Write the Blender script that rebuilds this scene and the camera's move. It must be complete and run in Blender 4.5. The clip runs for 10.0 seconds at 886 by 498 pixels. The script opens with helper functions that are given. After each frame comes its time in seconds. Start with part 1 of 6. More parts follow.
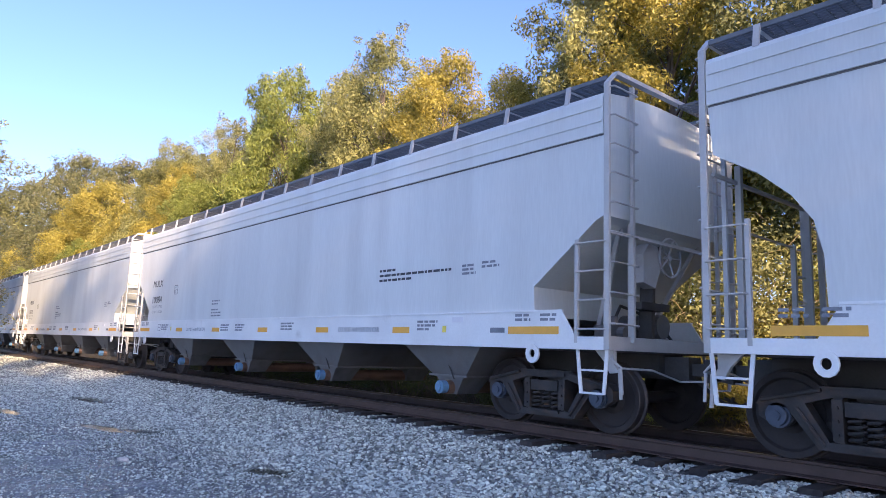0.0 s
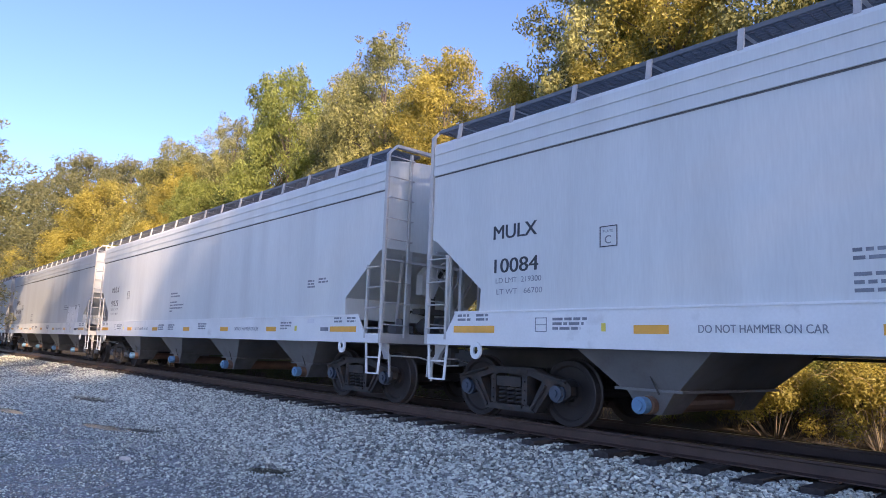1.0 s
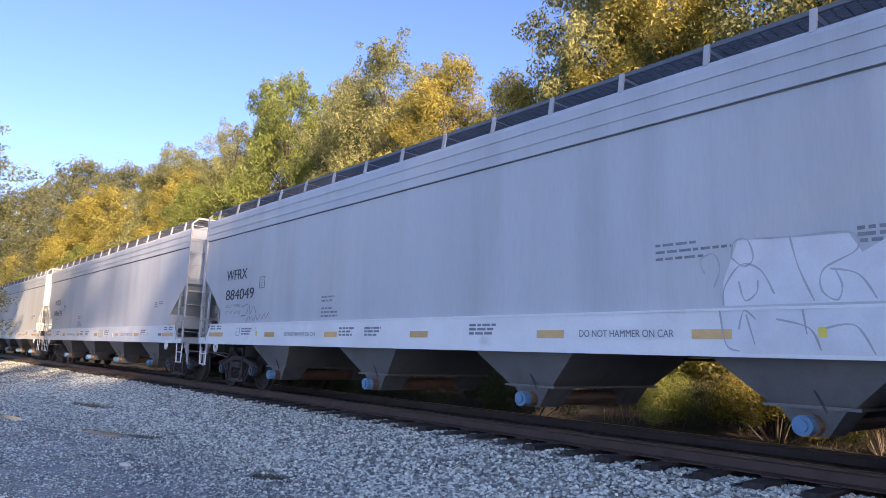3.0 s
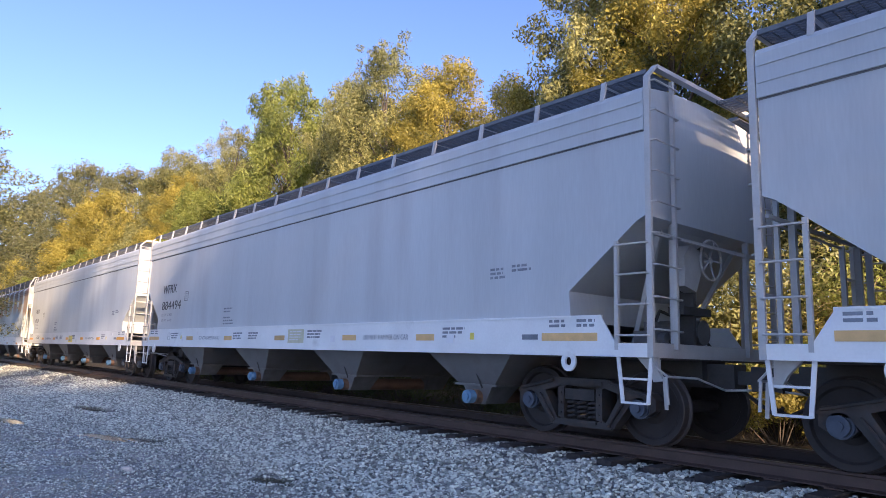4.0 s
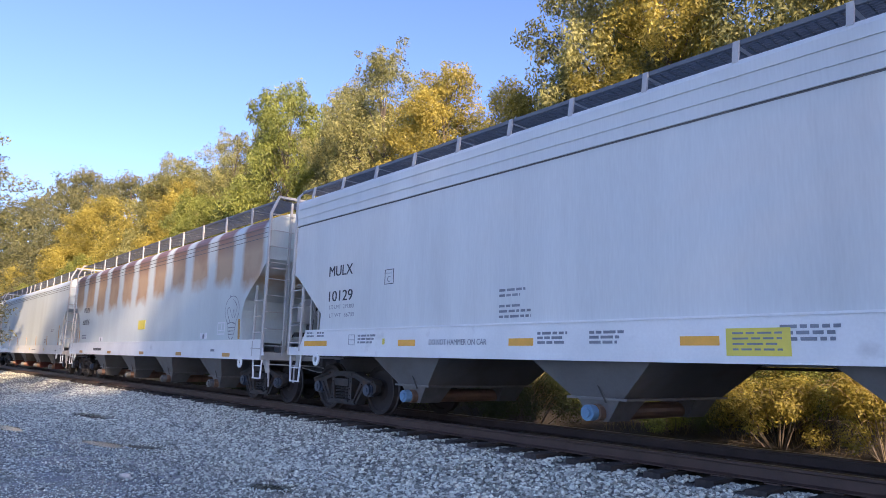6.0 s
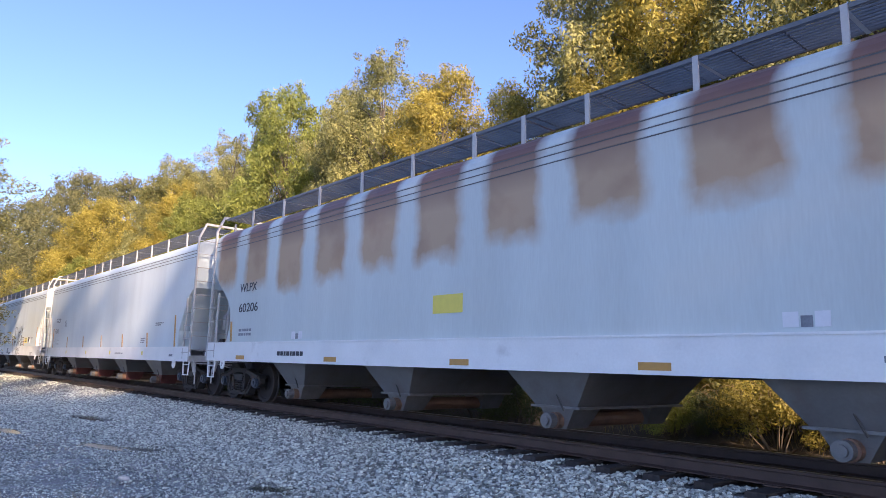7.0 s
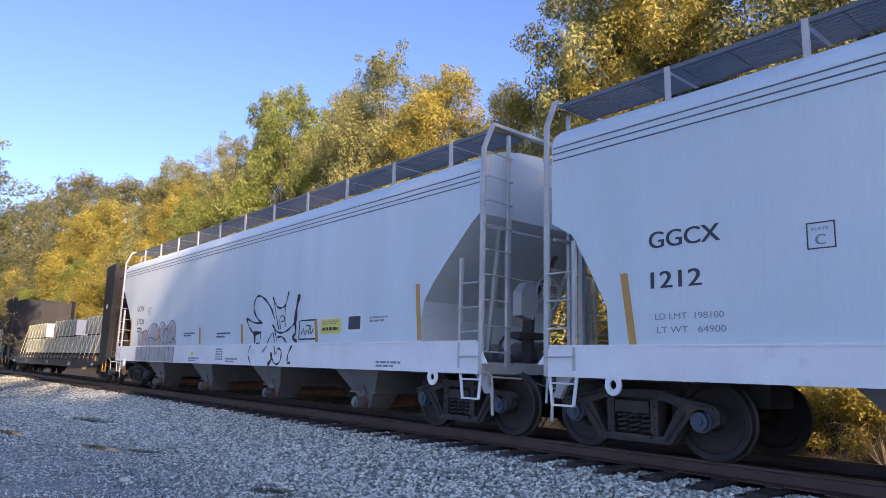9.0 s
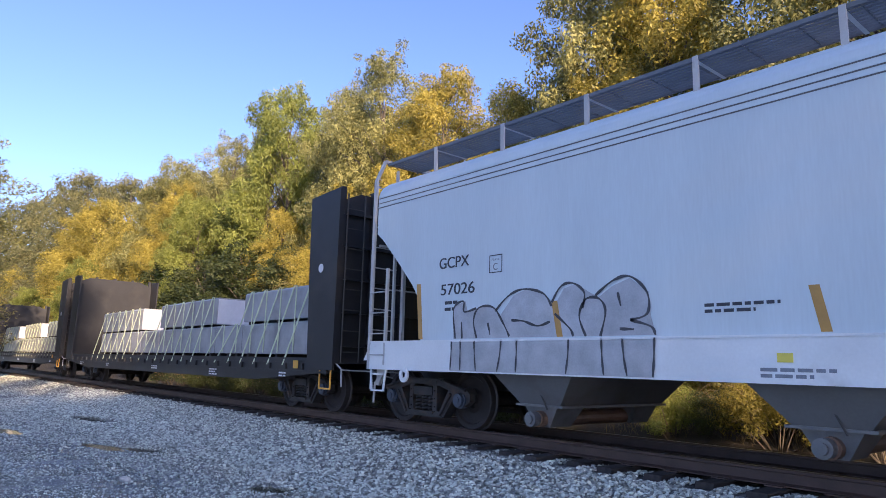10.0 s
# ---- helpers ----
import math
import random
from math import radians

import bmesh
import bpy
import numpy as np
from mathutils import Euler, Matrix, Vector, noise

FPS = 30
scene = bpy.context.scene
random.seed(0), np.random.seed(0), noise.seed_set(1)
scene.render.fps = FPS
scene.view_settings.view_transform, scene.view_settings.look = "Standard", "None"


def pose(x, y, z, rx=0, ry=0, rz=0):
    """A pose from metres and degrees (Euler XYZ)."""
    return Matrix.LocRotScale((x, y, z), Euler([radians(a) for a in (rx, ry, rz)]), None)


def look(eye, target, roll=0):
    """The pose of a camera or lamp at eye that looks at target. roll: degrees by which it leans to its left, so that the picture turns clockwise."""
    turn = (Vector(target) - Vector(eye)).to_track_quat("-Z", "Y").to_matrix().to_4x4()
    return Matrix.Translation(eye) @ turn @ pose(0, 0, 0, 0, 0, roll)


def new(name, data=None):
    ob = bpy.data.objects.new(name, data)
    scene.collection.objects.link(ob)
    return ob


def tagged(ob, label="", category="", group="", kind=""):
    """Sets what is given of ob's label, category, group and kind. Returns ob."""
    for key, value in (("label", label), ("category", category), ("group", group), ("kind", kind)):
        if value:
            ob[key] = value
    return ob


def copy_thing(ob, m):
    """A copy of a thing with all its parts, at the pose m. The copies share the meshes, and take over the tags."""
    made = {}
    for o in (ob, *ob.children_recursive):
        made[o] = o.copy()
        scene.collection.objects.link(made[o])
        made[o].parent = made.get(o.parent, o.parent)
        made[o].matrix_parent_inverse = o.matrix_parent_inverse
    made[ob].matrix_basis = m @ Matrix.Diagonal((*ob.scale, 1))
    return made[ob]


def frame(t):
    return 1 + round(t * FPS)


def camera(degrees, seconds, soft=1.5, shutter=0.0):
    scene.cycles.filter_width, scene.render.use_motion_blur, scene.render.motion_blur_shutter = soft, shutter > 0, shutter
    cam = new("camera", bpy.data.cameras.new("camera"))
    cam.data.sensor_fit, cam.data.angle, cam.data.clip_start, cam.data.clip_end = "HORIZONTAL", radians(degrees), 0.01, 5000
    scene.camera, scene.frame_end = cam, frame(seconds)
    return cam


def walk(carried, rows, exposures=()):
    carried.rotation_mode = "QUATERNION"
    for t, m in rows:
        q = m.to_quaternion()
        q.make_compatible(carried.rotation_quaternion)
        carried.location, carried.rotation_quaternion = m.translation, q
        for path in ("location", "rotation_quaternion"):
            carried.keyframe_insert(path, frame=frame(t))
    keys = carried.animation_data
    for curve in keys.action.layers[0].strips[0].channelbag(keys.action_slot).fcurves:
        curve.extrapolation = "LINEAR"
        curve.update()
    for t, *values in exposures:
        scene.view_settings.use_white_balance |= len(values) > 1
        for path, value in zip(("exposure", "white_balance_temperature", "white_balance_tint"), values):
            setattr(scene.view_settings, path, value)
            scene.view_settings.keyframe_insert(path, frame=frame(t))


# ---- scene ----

# ---- camera ----
TRACK_Y = 8.453          # middle of the track; the rail heads are at z = 0
cam = camera(66.3, 10.0, soft=0.8)
PATH = [
    (0.0, pose(0, 0, 0.995, 98.508, -2.067, 49.221)), (0.5, pose(0, 0, 0.995, 98.504, -2.067, 49.287)),
    (1.0, pose(0, 0, 0.995, 98.432, -2.032, 49.344)), (1.5, pose(0, 0, 0.995, 98.379, -1.976, 49.340)),
    (2.0, pose(0, 0, 0.995, 98.447, -1.955, 49.325)), (2.5, pose(0, 0, 0.995, 98.662, -1.943, 49.331)),
    (4.0, pose(0, 0, 0.995, 99.099, -1.781, 49.505)), (4.5, pose(0, 0, 0.995, 99.216, -1.693, 49.505)),
    (5.0, pose(0, 0, 0.995, 99.325, -1.667, 49.453)), (5.5, pose(0, 0, 0.995, 99.438, -1.618, 49.453)),
    (7.0, pose(0, 0, 0.995, 99.714, -1.558, 49.361)), (7.5, pose(0, 0, 0.995, 99.794, -1.560, 49.318)),
    (8.0, pose(0, 0, 0.995, 99.851, -1.534, 49.332)), (8.5, pose(0, 0, 0.995, 99.850, -1.525, 49.373)),
    (9.0, pose(0, 0, 0.995, 99.811, -1.494, 49.462)), (9.5, pose(0, 0, 0.995, 99.796, -1.482, 49.489)),
    (10.0, pose(0, 0, 0.995, 99.744, -1.490, 49.434)),
]
EXPOSURE, KELVIN, TINT = 1.17, 5760, 28
walk(cam, PATH, [(t, EXPOSURE + e, KELVIN, TINT) for t, e in ((0.0, 0.27), (0.5, 0.08), (2.5, 0.05), (4.0, 0.03), (5.0, -0.07), (5.5, 0.05), (7.0, 0.08), (8.0, 0.12), (8.5, -0.04), (9.0, -0.06), (10.0, 0.0))])

# ---- light ----
SUN_ELEVATION, SUN_SIDE = 20, 17     # degrees above the horizon; degrees from the line of the track
world = bpy.data.worlds.new("world")
scene.world = world
world.use_nodes = True
wn = world.node_tree.nodes
sky = wn.new("ShaderNodeTexSky")
sky.sky_type, sky.sun_disc = "NISHITA", False
sky.sun_elevation, sky.sun_rotation = radians(SUN_ELEVATION), radians(90 + SUN_SIDE)
sky.air_density, sky.dust_density, sky.ozone_density = 0.75, 0.45, 1.9
world.node_tree.links.new(sky.outputs[0], wn["Background"].inputs[0])
wn["Background"].inputs[1].default_value = 0.128
sun = new("sun", bpy.data.lights.new("sun", "SUN"))
sun.data.energy, sun.data.angle, sun.data.color = 5.0, radians(0.6), (1.0, 0.75, 0.42)
to_sun = Vector((math.cos(radians(SUN_SIDE)), -math.sin(radians(SUN_SIDE)), math.tan(radians(SUN_ELEVATION))))
sun.matrix_world = look(to_sun * 50, (0, 0, 0))


# ---- materials ----
def material(name, colour, rough=0.6, metal=0.0, vary=0.15, scale=2.0, grain=60.0, bump=0.1, tint=None, tint_at=(0.55, 0.75),
             tint_scale=1.0, stretch=(1, 1, 1), per_object=0.0, per_island=0.0):
    """Base colour with mottling at two scales, fine relief and an optional second colour in patches."""
    m = bpy.data.materials.new(name)
    m.use_nodes = True
    nt = m.node_tree
    n, l = nt.nodes, nt.links
    b = n["Principled BSDF"]
    b.inputs["Roughness"].default_value, b.inputs["Metallic"].default_value = rough, metal
    tc = n.new("ShaderNodeTexCoord")
    mp = n.new("ShaderNodeMapping")
    mp.inputs["Scale"].default_value = stretch
    l.new(tc.outputs["Object"], mp.inputs[0])
    big, fine = n.new("ShaderNodeTexNoise"), n.new("ShaderNodeTexNoise")
    big.inputs["Scale"].default_value, fine.inputs["Scale"].default_value = scale, grain
    big.inputs["Detail"].default_value, fine.inputs["Detail"].default_value = 5, 3
    l.new(mp.outputs[0], big.inputs[0])
    l.new(mp.outputs[0], fine.inputs[0])
    add = n.new("ShaderNodeMath")
    add.operation = "MULTIPLY_ADD"
    l.new(fine.outputs[0], add.inputs[0])
    add.inputs[1].default_value = 0.4
    l.new(big.outputs[0], add.inputs[2])
    ramp = n.new("ShaderNodeMapRange")
    ramp.inputs[1].default_value, ramp.inputs[2].default_value = 0.45, 0.95
    ramp.inputs[3].default_value, ramp.inputs[4].default_value = 1 - vary, 1 + vary
    l.new(add.outputs[0], ramp.inputs[0])
    value = ramp.outputs[0]
    for amount, make, out in ((per_object, "ShaderNodeObjectInfo", "Random"), (per_island, "ShaderNodeNewGeometry", "Random Per Island")):
        if amount:
            src, r2, mul = n.new(make), n.new("ShaderNodeMapRange"), n.new("ShaderNodeMath")
            r2.inputs[3].default_value, r2.inputs[4].default_value = 1 - amount, 1 + amount
            l.new(src.outputs[out], r2.inputs[0])
            mul.operation = "MULTIPLY"
            l.new(value, mul.inputs[0])
            l.new(r2.outputs[0], mul.inputs[1])
            value = mul.outputs[0]
    base = n.new("ShaderNodeRGB")
    base.outputs[0].default_value = (*colour, 1)
    col = base.outputs[0]
    if tint:
        patch, pr, mix = n.new("ShaderNodeTexNoise"), n.new("ShaderNodeMapRange"), n.new("ShaderNodeMix")
        patch.inputs["Scale"].default_value, patch.inputs["Detail"].default_value = tint_scale, 6
        l.new(mp.outputs[0], patch.inputs[0])
        pr.inputs[1].default_value, pr.inputs[2].default_value = tint_at
        l.new(patch.outputs[0], pr.inputs[0])
        mix.data_type = "RGBA"
        l.new(pr.outputs[0], mix.inputs[0])
        l.new(col, mix.inputs[6])
        mix.inputs[7].default_value = (*tint, 1)
        col = mix.outputs[2]
    sc = n.new("ShaderNodeVectorMath")
    sc.operation = "SCALE"
    l.new(col, sc.inputs[0])
    l.new(value, sc.inputs[3])
    l.new(sc.outputs[0], b.inputs["Base Color"])
    if bump:
        bp = n.new("ShaderNodeBump")
        bp.inputs["Strength"].default_value, bp.inputs["Distance"].default_value = bump, 0.01
        l.new(add.outputs[0], bp.inputs["Height"])
        l.new(bp.outputs[0], b.inputs["Normal"])
    return m


def foliage(name, dark, light, through_light=0.35):
    """Leaves: colour varies leaf by leaf and from tree to tree, and light shines through them."""
    m = bpy.data.materials.new(name)
    m.use_nodes = True
    n, l = m.node_tree.nodes, m.node_tree.links
    b = n["Principled BSDF"]
    b.inputs["Roughness"].default_value = 0.55
    geo, noi, tc, add, mix = (n.new(k) for k in ("ShaderNodeNewGeometry", "ShaderNodeTexNoise", "ShaderNodeTexCoord", "ShaderNodeMath", "ShaderNodeMix"))
    noi.inputs["Scale"].default_value = 0.45
    l.new(tc.outputs["Object"], noi.inputs[0])
    add.operation = "MULTIPLY_ADD"
    l.new(geo.outputs["Random Per Island"], add.inputs[0])
    add.inputs[1].default_value = 0.55
    sub = n.new("ShaderNodeMapRange")
    sub.inputs[1].default_value, sub.inputs[2].default_value = 0.35, 0.65
    sub.inputs[3].default_value, sub.inputs[4].default_value = -0.1, 0.55
    l.new(noi.outputs[0], sub.inputs[0])
    l.new(sub.outputs[0], add.inputs[2])
    mix.data_type = "RGBA"
    l.new(add.outputs[0], mix.inputs[0])
    mix.inputs[6].default_value, mix.inputs[7].default_value = (*dark, 1), (*light, 1)
    l.new(mix.outputs[2], b.inputs["Base Color"])
    tr, ms = n.new("ShaderNodeBsdfTranslucent"), n.new("ShaderNodeMixShader")
    l.new(mix.outputs[2], tr.inputs[0])
    ms.inputs[0].default_value = through_light
    l.new(b.outputs[0], ms.inputs[1])
    l.new(tr.outputs[0], ms.inputs[2])
    l.new(ms.outputs[0], n["Material Output"].inputs[0])
    return m


GREY_PAINT = material("grey_car_paint", (0.68, 0.71, 0.69), 0.42, vary=0.10, scale=0.6, grain=25, bump=0.02, stretch=(1.6, 1, 0.18),
                      tint=(0.59, 0.61, 0.59), tint_at=(0.5, 0.85), tint_scale=1.1)
BLUE_GREY_PAINT = material("blue_grey_car_paint", (0.52, 0.55, 0.56), 0.42, vary=0.10, scale=0.6, grain=25, bump=0.02, stretch=(1.6, 1, 0.18),
                           tint=(0.44, 0.45, 0.46), tint_at=(0.5, 0.85), tint_scale=1.1)
PALE_PAINT = material("pale_car_paint", (0.62, 0.70, 0.72), 0.38, vary=0.08, scale=0.6, grain=25, bump=0.02, stretch=(1.6, 1, 0.18),
                      tint=(0.56, 0.63, 0.65), tint_at=(0.55, 0.9), tint_scale=1.1)
SILL_PAINT = material("sill_paint", (0.80, 0.82, 0.81), 0.4, vary=0.08, scale=1.5, grain=30, bump=0.02, tint=(0.45, 0.44, 0.42), tint_at=(0.62, 0.85), tint_scale=2.0)
RAIL_PAINT = material("ladder_paint", (0.50, 0.495, 0.475), 0.45, vary=0.12, scale=3, grain=40, bump=0.05, tint=(0.30, 0.25, 0.22), tint_at=(0.66, 0.8), tint_scale=3)
# weathered grey, darkened to carry the shade under the car
SHADED_CHUTE_PAINT = material("shaded_chute_paint", (0.15, 0.15, 0.148), 0.55, vary=0.15, scale=2, grain=30, bump=0.05, tint=(0.12, 0.10, 0.09), tint_at=(0.5, 0.8), tint_scale=2.5)
OUTLET_METAL = material("outlet_metal", (0.17, 0.17, 0.17), 0.45, 0.3, vary=0.2, scale=6, grain=60, bump=0.1)
PIPE = material("brown_pipe", (0.20, 0.12, 0.08), 0.5, 0.3, vary=0.25, scale=3, grain=40, bump=0.1)
BLUE_CAP = material("blue_cap", (0.12, 0.25, 0.40), 0.5, vary=0.12, scale=10, bump=0.05)
GRATING = material("grating_steel", (0.16, 0.17, 0.18), 0.5, 0.4, vary=0.15, scale=4, bump=0.05)
TRUCK_STEEL = material("truck_steel", (0.055, 0.050, 0.048), 0.7, 0.2, vary=0.3, scale=5, grain=50, bump=0.25, tint=(0.10, 0.065, 0.045), tint_at=(0.5, 0.75), tint_scale=4)
WHEEL_STEEL = material("wheel_steel", (0.036, 0.029, 0.027), 0.75, 0.1, vary=0.25, scale=4, grain=40, bump=0.15)
TREAD = material("wheel_tread", (0.07, 0.06, 0.056), 0.6, 0.3, vary=0.1, scale=8, bump=0.05)
JOURNAL = material("journal_blue", (0.07, 0.09, 0.125), 0.5, 0.2, vary=0.2, scale=10, bump=0.1)
UNDER_STEEL = material("under_steel", (0.07, 0.065, 0.06), 0.7, 0.2, vary=0.25, scale=3, grain=40, bump=0.2)
# dark grey for the shadow lines painted under eave and ribs
EAVE_SHADE = material("eave_shade_grey", (0.16, 0.16, 0.16), 0.7, vary=0.2, scale=4, bump=0.05)
YELLOW = material("yellow_reflector", (0.85, 0.43, 0.05), 0.35, vary=0.06, scale=8, bump=0.0, per_object=0.06)
FADED_YELLOW = material("faded_yellow", (0.68, 0.44, 0.18), 0.45, vary=0.1, scale=8, bump=0.0, per_object=0.15)
AMBER = material("amber_stripe", (0.50, 0.27, 0.06), 0.4, vary=0.1, scale=8, bump=0.0)
INK = material("stencil_black", (0.05, 0.055, 0.065), 0.6, vary=0.25, scale=6, bump=0.0)
SOFT_INK = material("worn_stencil", (0.22, 0.24, 0.27), 0.6, vary=0.25, scale=6, bump=0.0)
STICKER_WHITE = material("white_sticker", (0.75, 0.76, 0.78), 0.4, vary=0.05, scale=8, bump=0.0)
STICKER_YELLOW = material("yellow_sticker", (0.78, 0.66, 0.10), 0.4, vary=0.05, scale=8, bump=0.0)
PALE_LABEL = material("pale_label", (0.60, 0.58, 0.40), 0.45, vary=0.1, scale=8, bump=0.0)
STICKER_PINK = material("pink_sticker", (0.70, 0.40, 0.48), 0.4, vary=0.05, scale=8, bump=0.0)
SPRAY_BLACK = material("black_spray", (0.03, 0.03, 0.035), 0.6, vary=0.25, scale=4, bump=0.0)
SPRAY_GREY = material("dark_grey_spray", (0.07, 0.072, 0.078), 0.6, vary=0.3, scale=4, bump=0.0)
SPRAY_SILVER = material("silver_spray", (0.42, 0.43, 0.45), 0.4, 0.2, vary=0.2, scale=3, bump=0.0)
SPRAY_WHITE = material("white_spray", (0.72, 0.74, 0.76), 0.5, vary=0.1, scale=3, bump=0.0)
BLACK_PAINT = material("black_car_paint", (0.016, 0.0165, 0.019), 0.5, vary=0.25, scale=2, grain=30, bump=0.08, tint=(0.035, 0.032, 0.03), tint_at=(0.5, 0.8), tint_scale=1.5)
WRAP = material("grey_wrapping", (0.38, 0.385, 0.39), 0.4, vary=0.15, scale=2.5, grain=15, bump=0.15, tint=(0.20, 0.20, 0.20), tint_at=(0.5, 0.75), tint_scale=1.5)
WRAP_END = material("white_wrapping", (0.72, 0.73, 0.75), 0.45, vary=0.08, scale=3, grain=15, bump=0.1)
STRAP = material("yellow_strap", (0.64, 0.70, 0.46), 0.5, vary=0.15, scale=8, bump=0.05)
RUST_RED = material("oxide_red", (0.12, 0.04, 0.035), 0.6, vary=0.25, scale=4, bump=0.1)
RAIL_STEEL = material("rusty_rail", (0.085, 0.055, 0.045), 0.6, 0.3, vary=0.25, scale=3, grain=50, bump=0.15)
RAIL_TOP = material("rail_running_face", (0.26, 0.25, 0.24), 0.35, 0.8, vary=0.15, scale=3, bump=0.03)
TIE_WOOD = material("creosoted_tie", (0.045, 0.038, 0.034), 0.85, vary=0.35, scale=3, grain=30, bump=0.5, stretch=(6, 0.6, 6), per_object=0.3)
STONE = material("ballast_stone", (0.50, 0.51, 0.43), 0.6, vary=0.25, scale=12, grain=90, bump=0.3, per_island=0.7)
PALE_STONE = material("pale_stone", (0.62, 0.57, 0.50), 0.7, vary=0.2, scale=20, grain=120, bump=0.3)
PUDDLE = material("murky_water", (0.10, 0.09, 0.05), 0.12, vary=0.3, scale=2.0, grain=12, bump=0.04)
CANE = material("dry_cane", (0.30, 0.22, 0.11), 0.7, vary=0.25, scale=6, bump=0.1, per_island=0.4)
BARK = material("bark", (0.11, 0.09, 0.07), 0.9, vary=0.35, scale=3, grain=25, bump=0.7, stretch=(3, 3, 0.5))
LEAF_GOLD = foliage("golden_leaves", (0.16, 0.14, 0.02), (0.57, 0.48, 0.09), 0.42)
LEAF_OLIVE = foliage("olive_leaves", (0.08, 0.09, 0.025), (0.48, 0.46, 0.16), 0.42)
LEAF_GREEN = foliage("green_leaves", (0.07, 0.10, 0.016), (0.43, 0.46, 0.10), 0.42)
LEAF_FAR = foliage("grey_green_leaves", (0.07, 0.08, 0.03), (0.26, 0.25, 0.10), 0.35)
# dark green, with the shade of bank and wood put into the leaf colour
LEAF_SHADED = foliage("shaded_leaves", (0.03, 0.05, 0.018), (0.10, 0.12, 0.035))
DRY_GRASS = foliage("dry_grass", (0.16, 0.13, 0.05), (0.42, 0.32, 0.14))


def rusty_paint():
    """Pale paint with rectangular rust-brown panels under the eave, fading downwards, one between each pair of posts."""
    m = material("rust_patched_paint", (0.58, 0.64, 0.62), 0.45, vary=0.10, scale=0.6, grain=25, bump=0.04, stretch=(1.6, 1, 0.18))
    n, l = m.node_tree.nodes, m.node_tree.links
    b = n["Principled BSDF"]
    scaled = b.inputs["Base Color"].links[0].from_socket
    tc, sep = n.new("ShaderNodeTexCoord"), n.new("ShaderNodeSeparateXYZ")
    l.new(tc.outputs["Object"], sep.inputs[0])
    wob = n.new("ShaderNodeTexNoise")
    wob.inputs["Scale"].default_value, wob.inputs["Detail"].default_value = 2.2, 4
    l.new(tc.outputs["Object"], wob.inputs[0])
    jit = n.new("ShaderNodeMath")
    jit.operation = "MULTIPLY_ADD"
    l.new(wob.outputs[0], jit.inputs[0])
    jit.inputs[1].default_value = 0.3
    l.new(sep.outputs[0], jit.inputs[2])
    sin = n.new("ShaderNodeMath")
    sin.operation = "MULTIPLY_ADD"
    l.new(jit.outputs[0], sin.inputs[0])
    sin.inputs[1].default_value, sin.inputs[2].default_value = 2 * math.pi / 1.645, (0.83 - 0.15) * 2 * math.pi / 1.645
    cs = n.new("ShaderNodeMath")
    cs.operation = "COSINE"
    l.new(sin.outputs[0], cs.inputs[0])
    band = n.new("ShaderNodeMapRange")
    band.inputs[1].default_value, band.inputs[2].default_value = -0.82, -0.10
    l.new(cs.outputs[0], band.inputs[0])
    # how far down each panel reaches differs
    cell = n.new("ShaderNodeMath")
    cell.operation = "MULTIPLY_ADD"
    l.new(sep.outputs[0], cell.inputs[0])
    cell.inputs[1].default_value, cell.inputs[2].default_value = 1 / 1.645, 0.83 / 1.645
    rnd = n.new("ShaderNodeMath")
    rnd.operation = "ROUND"
    l.new(cell.outputs[0], rnd.inputs[0])
    far = n.new("ShaderNodeTexWhiteNoise")
    far.noise_dimensions = "1D"
    l.new(rnd.outputs[0], far.inputs["W"])
    low = n.new("ShaderNodeMapRange")
    low.inputs[3].default_value, low.inputs[4].default_value = 2.85, 2.45
    l.new(far.outputs["Value"], low.inputs[0])
    dz = n.new("ShaderNodeMath")
    dz.operation = "SUBTRACT"
    l.new(sep.outputs[2], dz.inputs[0])
    l.new(low.outputs[0], dz.inputs[1])
    zj = n.new("ShaderNodeMath")
    zj.operation = "MULTIPLY_ADD"
    l.new(wob.outputs[0], zj.inputs[0])
    zj.inputs[1].default_value = 0.5
    l.new(dz.outputs[0], zj.inputs[2])
    zr = n.new("ShaderNodeMapRange")
    zr.inputs[1].default_value, zr.inputs[2].default_value = 0.14, 0.46
    l.new(zj.outputs[0], zr.inputs[0])
    amount = n.new("ShaderNodeMath")
    amount.operation = "MULTIPLY"
    l.new(band.outputs[0], amount.inputs[0])
    l.new(zr.outputs[0], amount.inputs[1])
    soft = n.new("ShaderNodeMath")
    soft.operation = "MULTIPLY"
    l.new(amount.outputs[0], soft.inputs[0])
    soft.inputs[1].default_value = 0.90
    eave = n.new("ShaderNodeMapRange")
    eave.inputs[1].default_value, eave.inputs[2].default_value = 3.45, 4.05
    l.new(sep.outputs[2], eave.inputs[0])
    tone = n.new("ShaderNodeMix")
    tone.data_type = "RGBA"
    l.new(eave.outputs[0], tone.inputs[0])
    tone.inputs[6].default_value, tone.inputs[7].default_value = (0.46, 0.30, 0.16, 1), (0.14, 0.036, 0.017, 1)
    blot, br, deep = n.new("ShaderNodeTexNoise"), n.new("ShaderNodeMapRange"), n.new("ShaderNodeMix")
    blot.inputs["Scale"].default_value, blot.inputs["Detail"].default_value = 1.3, 7
    l.new(tc.outputs["Object"], blot.inputs[0])
    br.inputs[1].default_value, br.inputs[2].default_value, br.inputs[4].default_value = 0.48, 0.72, 0.55
    l.new(blot.outputs[0], br.inputs[0])
    deep.data_type = "RGBA"
    l.new(br.outputs[0], deep.inputs[0])
    l.new(tone.outputs[2], deep.inputs[6])
    deep.inputs[7].default_value = (0.27, 0.115, 0.045, 1)
